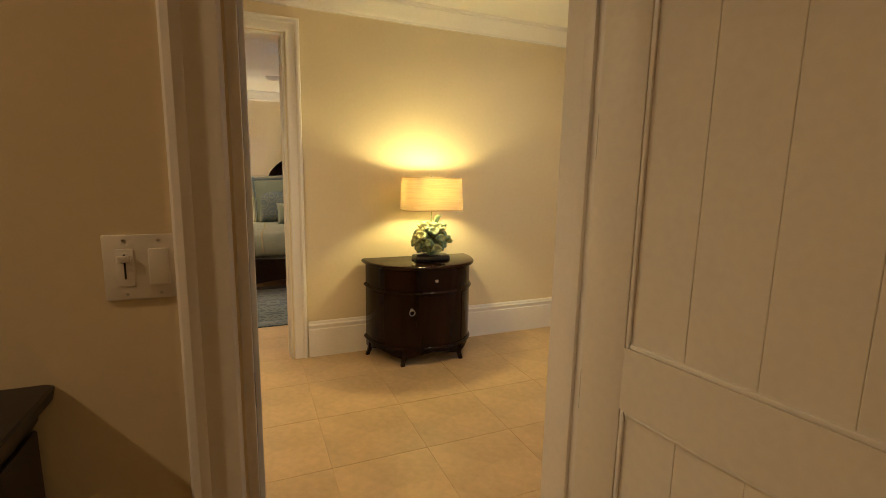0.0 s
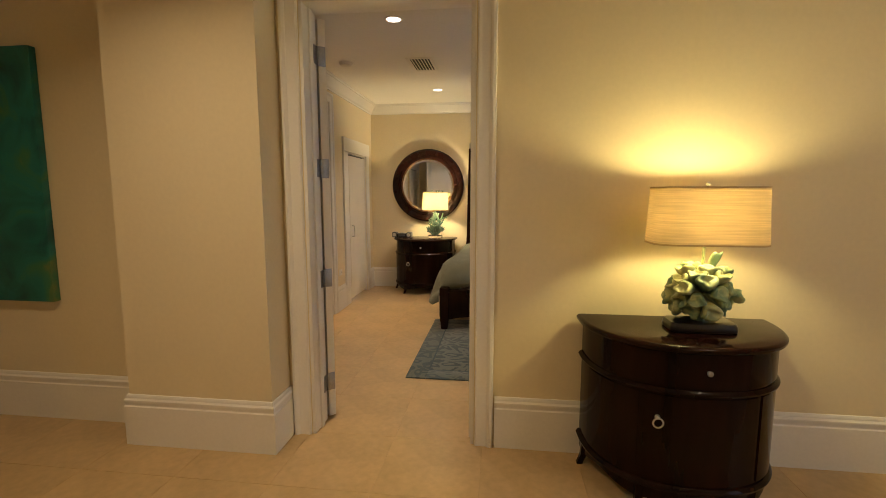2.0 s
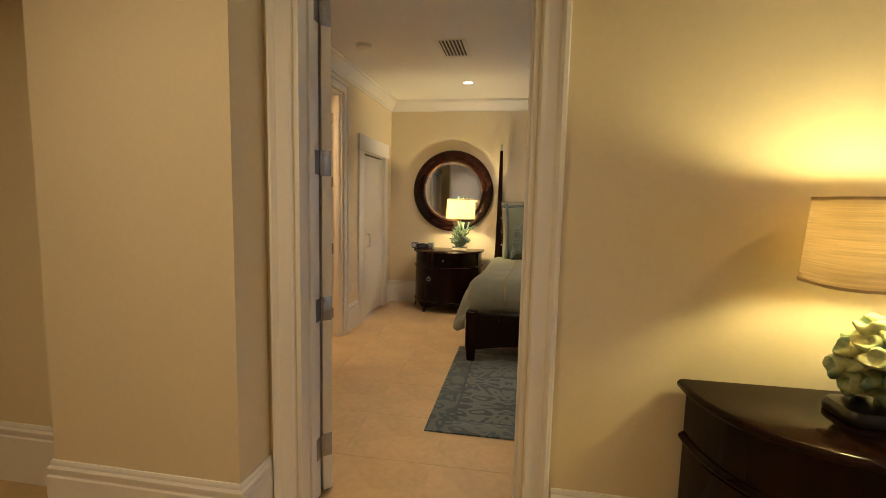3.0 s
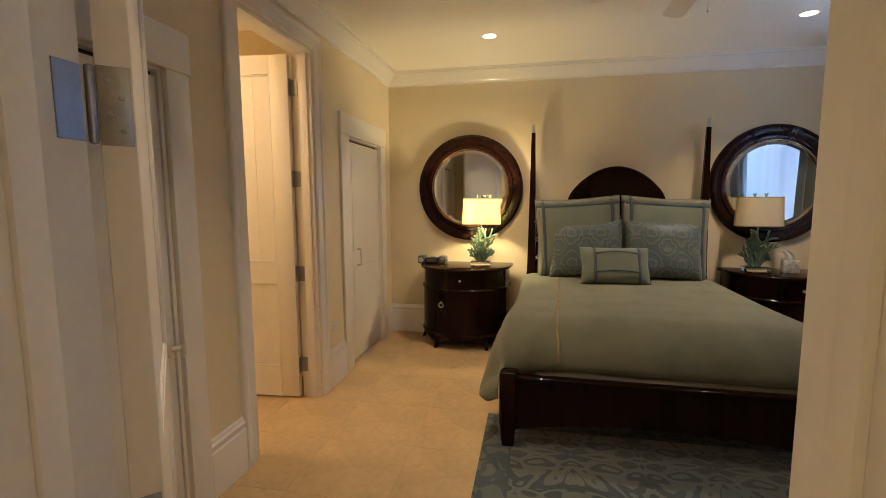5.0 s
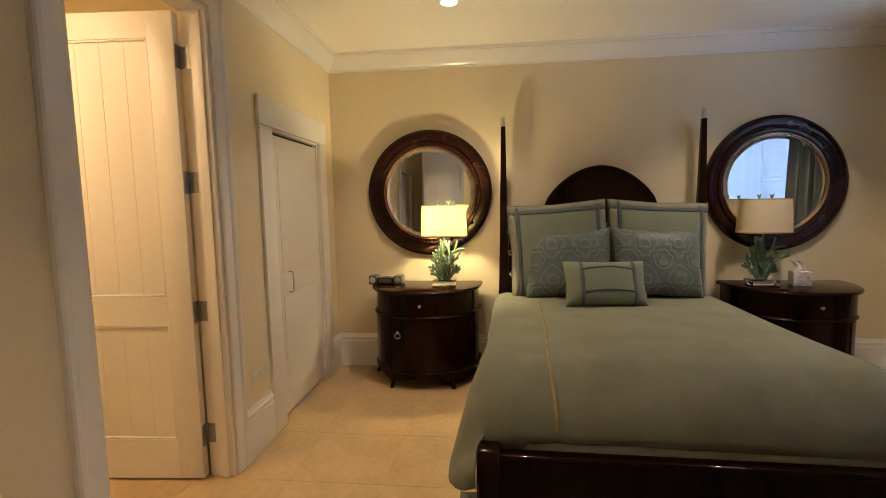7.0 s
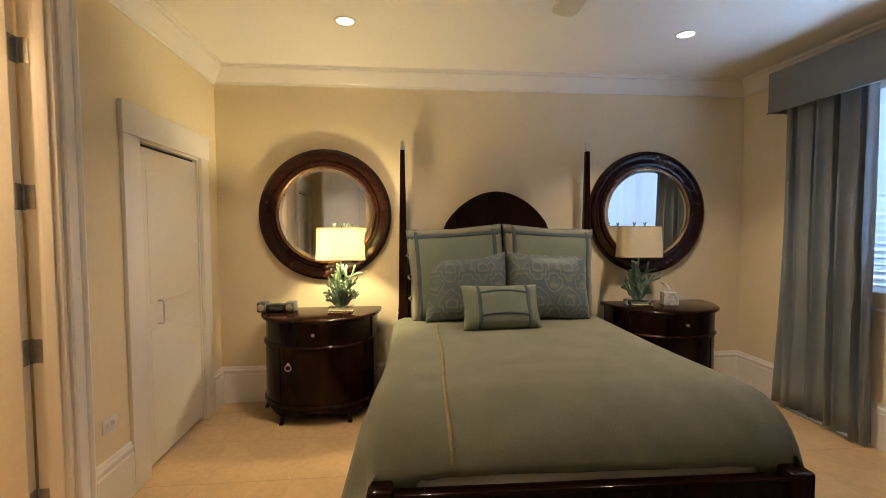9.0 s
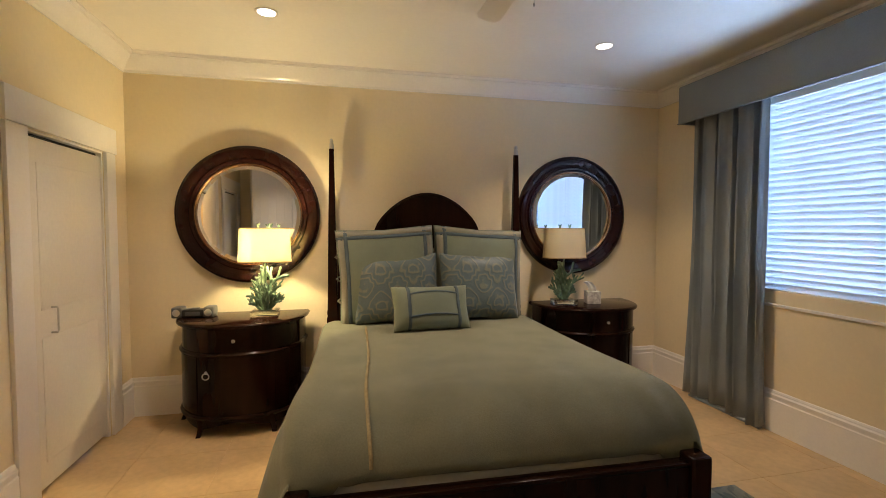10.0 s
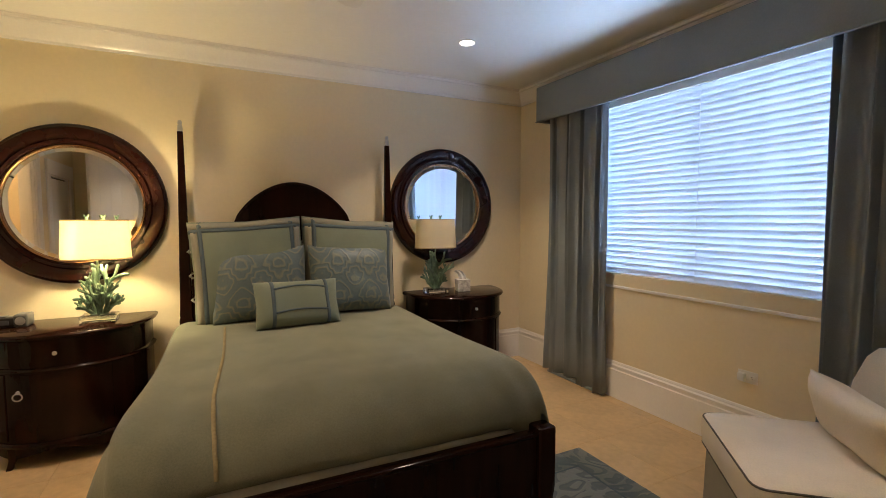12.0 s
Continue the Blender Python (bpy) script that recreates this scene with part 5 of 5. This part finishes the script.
# ---- dresser in the first bedroom ----
dr = thing("tall_dresser", pose(-1.20, B1Y - 0.03, 0), "tall black dresser beside the bedroom doorway", "dresser")
part("carcass", bx(-0.56, -0.42, 0.06, 0.585, 0, 1.03, 0.005), BLACK, dr)
loops = [[(x, y - 0.22, z) for x, y in rounded_rect(1.15 + 2 * i, 0.44 + 2 * i, 0.012, 2)] for i, z in ((0.004, 1.030), (0.012, 1.045), (0.012, 1.056), (0.028, 1.070), (0.032, 1.090), (0.028, 1.094))]
part("top", loft(bmesh.new(), loops), BLACK, dr, "moulded black top")
for z0, z1 in ((0.10, 0.40), (0.41, 0.71), (0.72, 1.02)):
    q = part("drawer", bx(-0.53, -0.438, z0, 0.55, -0.42, z1, 0.004), BLACK, dr)
    for s in (-0.3, 0.3):
        part("knob", lathe(bmesh.new(), [(0, 0), (0.008, 0), (0.006, 0.012), (0.014, 0.02), (0.010, 0.028), (0, 0.03)], 12, pose(s, -0.438, (z0 + z1) / 2, 90, 0, 0)), NICKEL, q)
for sx in (-0.52, 0.545):
    for y in (-0.38, -0.04):
        part("leg", bx(sx - 0.03, y - 0.03, 0, sx + 0.03, y + 0.03, 0.06), BLACK, dr)

# ---- switch, outlets, ceiling fittings ----
sw = thing("light_switch", pose(-0.452, B1Y, 1.29), "white double switch plate with a dimmer slider", "switch")
part("plate", bx(-0.058, -0.006, -0.058, 0.058, -0.0005, 0.058, 0.003), PLATE, sw)
part("dimmer_recess", bx(-0.040, -0.0072, -0.033, -0.012, -0.0060, 0.033, 0.0005), TRIMG, sw)
# slider slot drawn as a dark strip, its shade put into the colour
part("dimmer_slot", bx(-0.0275, -0.0078, -0.02, -0.0245, -0.0072, 0.024), SLOTSHADE, sw)
part("dimmer_knob", bx(-0.036, -0.014, 0.010, -0.016, -0.0078, 0.022, 0.002), PLATE, sw)
part("rocker", bx(0.010, -0.0105, -0.033, 0.042, -0.006, 0.033, 0.002), PLATE, sw)
for x in (-0.026, 0.026):
    for z in (-0.048, 0.048):
        part("screw", lathe(bmesh.new(), [(0.003, 0), (0.0025, 0.001), (0, 0.0012)], 8, pose(x, -0.006, z, 90, 0, 0)), NICKEL, sw)


def outlet(m, label):
    o = thing("wall_outlet", m, label, "outlet")
    part("plate", bx(-0.058, -0.006, -0.036, 0.058, -0.0005, 0.036, 0.003), PLATE, o)
    for x in (-0.026, 0.026):
        r = part("receptacle", bx(x - 0.017, -0.008, -0.014, x + 0.017, -0.006, 0.014, 0.0015), PLATE, o)
        # plug slots are dark strips coloured like the shade in a hole
        for dz in (-0.005, 0.005):
            part("slot", bx(x - 0.006, -0.0086, dz - 0.0012, x + 0.004, -0.008, dz + 0.0012), SLOTSHADE, r)
    return o


o = outlet(pose(XR, 2.03, 0.475, 0, 0, 90).normalized() @ pose(0, 0, 0, 0, 0, 180), "white wall outlet with a plug-in adapter")
part("adapter", bx(-0.045, -0.040, -0.022, -0.005, -0.0086, 0.024, 0.006), PLATE, o, "white plug-in adapter")
outlet(pose(XL, 2.86, 0.455, 0, 0, 90), "white wall outlet above the baseboard")


def downlight(x, y, z):
    dl = thing("downlight", pose(x, y, z), "recessed round downlight, switched on", "downlight", "ceiling downlights")
    part("trim_ring", lathe(bmesh.new(), [(0.052, -0.001), (0.052, -0.004), (0.060, -0.006), (0.068, -0.003), (0.068, -0.0005)], 32), PLATE, dl)
    part("lens", lathe(bmesh.new(), [(0, -0.0035), (0.0515, -0.003), (0.0515, -0.0008), (0, -0.0008)], 32), CANGLOW, dl, "bright frosted lens")


# the bathroom fitting is unseen, placed at its added lamp
for x, y in CANS_BED + UNSEEN_CANS_BATH:
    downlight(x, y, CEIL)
# unseen fittings, modelled where the hall and first bedroom lamps were added
for x, y in UNSEEN_CANS_HALL + UNSEEN_CANS_FIRST:
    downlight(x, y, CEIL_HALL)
ve = thing("ceiling_vent", pose(-0.66, 2.25, CEIL), "white slatted air vent in the ceiling", "vent")
bm = bmesh.new()
for q in ((-0.13, -0.24, -0.095, 0.24), (0.095, -0.24, 0.13, 0.24), (-0.095, -0.24, 0.095, -0.205), (-0.095, 0.205, 0.095, 0.24)):
    box(bm, q[0], q[1], -0.008, q[2], q[3], -0.0005, 0.002)
part("vent_frame", bm, PLATE, ve)
# dark sheet painted as the shaded duct behind the slats
part("backing", bx(-0.095, -0.205, -0.0015, 0.095, 0.205, -0.0005), SLOTSHADE, ve)
for k in range(6):
    x = -0.075 + 0.03 * k
    bm = bx(-0.010, -0.204, -0.0008, 0.010, 0.204, 0.0008)
    part("slat", bm, PLATE, ve, "", 35, pose(x, 0, -0.0075, 0, 34, 0))
sm = thing("smoke_detector", pose(-1.40, 2.10, CEIL), "round white smoke detector on the ceiling", "smoke detector")
part("base", lathe(bmesh.new(), [(0, -0.0005), (0.068, -0.0005), (0.068, -0.010), (0.062, -0.012)], 28), PLATE, sm)
part("cover", lathe(bmesh.new(), [(0.062, -0.012), (0.060, -0.028), (0.045, -0.036), (0.0, -0.038)], 28), PLATE, sm)

# ---- ceiling fan, at rest ----
fan = thing("ceiling_fan", pose(0.555, 2.385, CEIL), "white ceiling fan with five blades at rest", "ceiling fan")
part("canopy", lathe(bmesh.new(), [(0, -0.001), (0.065, -0.001), (0.066, -0.02), (0.05, -0.04), (0.02, -0.045), (0, -0.045)], 24), PLATE, fan)
part("motor_housing", lathe(bmesh.new(), [(0, -0.045), (0.06, -0.05), (0.10, -0.075), (0.105, -0.13), (0.085, -0.155), (0.05, -0.165), (0, -0.165)], 28), PLATE, fan)
part("pull_chain", tube(bmesh.new(), [(0.02, 0, -0.164), (0.02, 0, -0.285)], [0.0015] * 2, 6), NICKEL, fan)
part("chain_knob", lathe(bmesh.new(), [(0, -0.285), (0.004, -0.288), (0.005, -0.298), (0, -0.304)], 10, pose(0.02, 0, 0)), NICKEL, fan)
bm = loft(bmesh.new(), [[(x, y, z) for x, y in ((0.16, -0.045), (0.30, -0.06), (0.56, -0.068), (0.60, -0.05), (0.61, 0), (0.60, 0.05), (0.56, 0.068), (0.30, 0.06), (0.16, 0.045))] for z in (-0.004, 0.004)])
blade_mesh = finish(bm, "blade", PLATE)
bm = bx(0.07, -0.015, -0.006, 0.20, 0.015, 0.001, 0.002)
iron_mesh = finish(bm, "blade_iron", NICKEL)
for k in range(5):
    b = new("blade", blade_mesh)
    b.parent = fan
    b.matrix_basis = pose(0, 0, -0.10, 0, 0, 18 + 72 * k) @ pose(0, 0, 0, 10, 0, 0)
    i = new("blade_iron", iron_mesh)
    i.parent = b
    i.matrix_basis = pose(0, 0, -0.006)

# ---- floor tiles ----
tile_mesh = {}
P = 0.51


def tile(x0, y0, x1, y1):
    key = (round(x1 - x0, 3), round(y1 - y0, 3))
    if key not in tile_mesh:
        a, b = key[0] / 2 - 0.0009, key[1] / 2 - 0.0009
        tile_mesh[key] = finish(box(bmesh.new(), -a, -b, -0.0055, a, b, 0.0, 0.0006, seg=1), "tile", TILE, 20)
    ob = new("tile", tile_mesh[key])
    ob.parent = floor
    ob.matrix_basis = pose((x0 + x1) / 2, (y0 + y1) / 2, 0)


x = 0.05 - 10 * P
while x < 3.2:
    y = -1.0 - 7 * P
    while y < 4.5:
        x0, x1, y0, y1 = max(x, -4.6), min(x + P, 3.05), max(y, -4.3), min(y + P, 4.35)
        outside = x1 < -2.35 and y0 > 0.1 and not (y1 > 1.5 and y0 < 3.0)
        if x1 - x0 > 0.02 and y1 - y0 > 0.02 and not outside:
            tile(x0, y0, x1, y1)
        y += P
    x += P
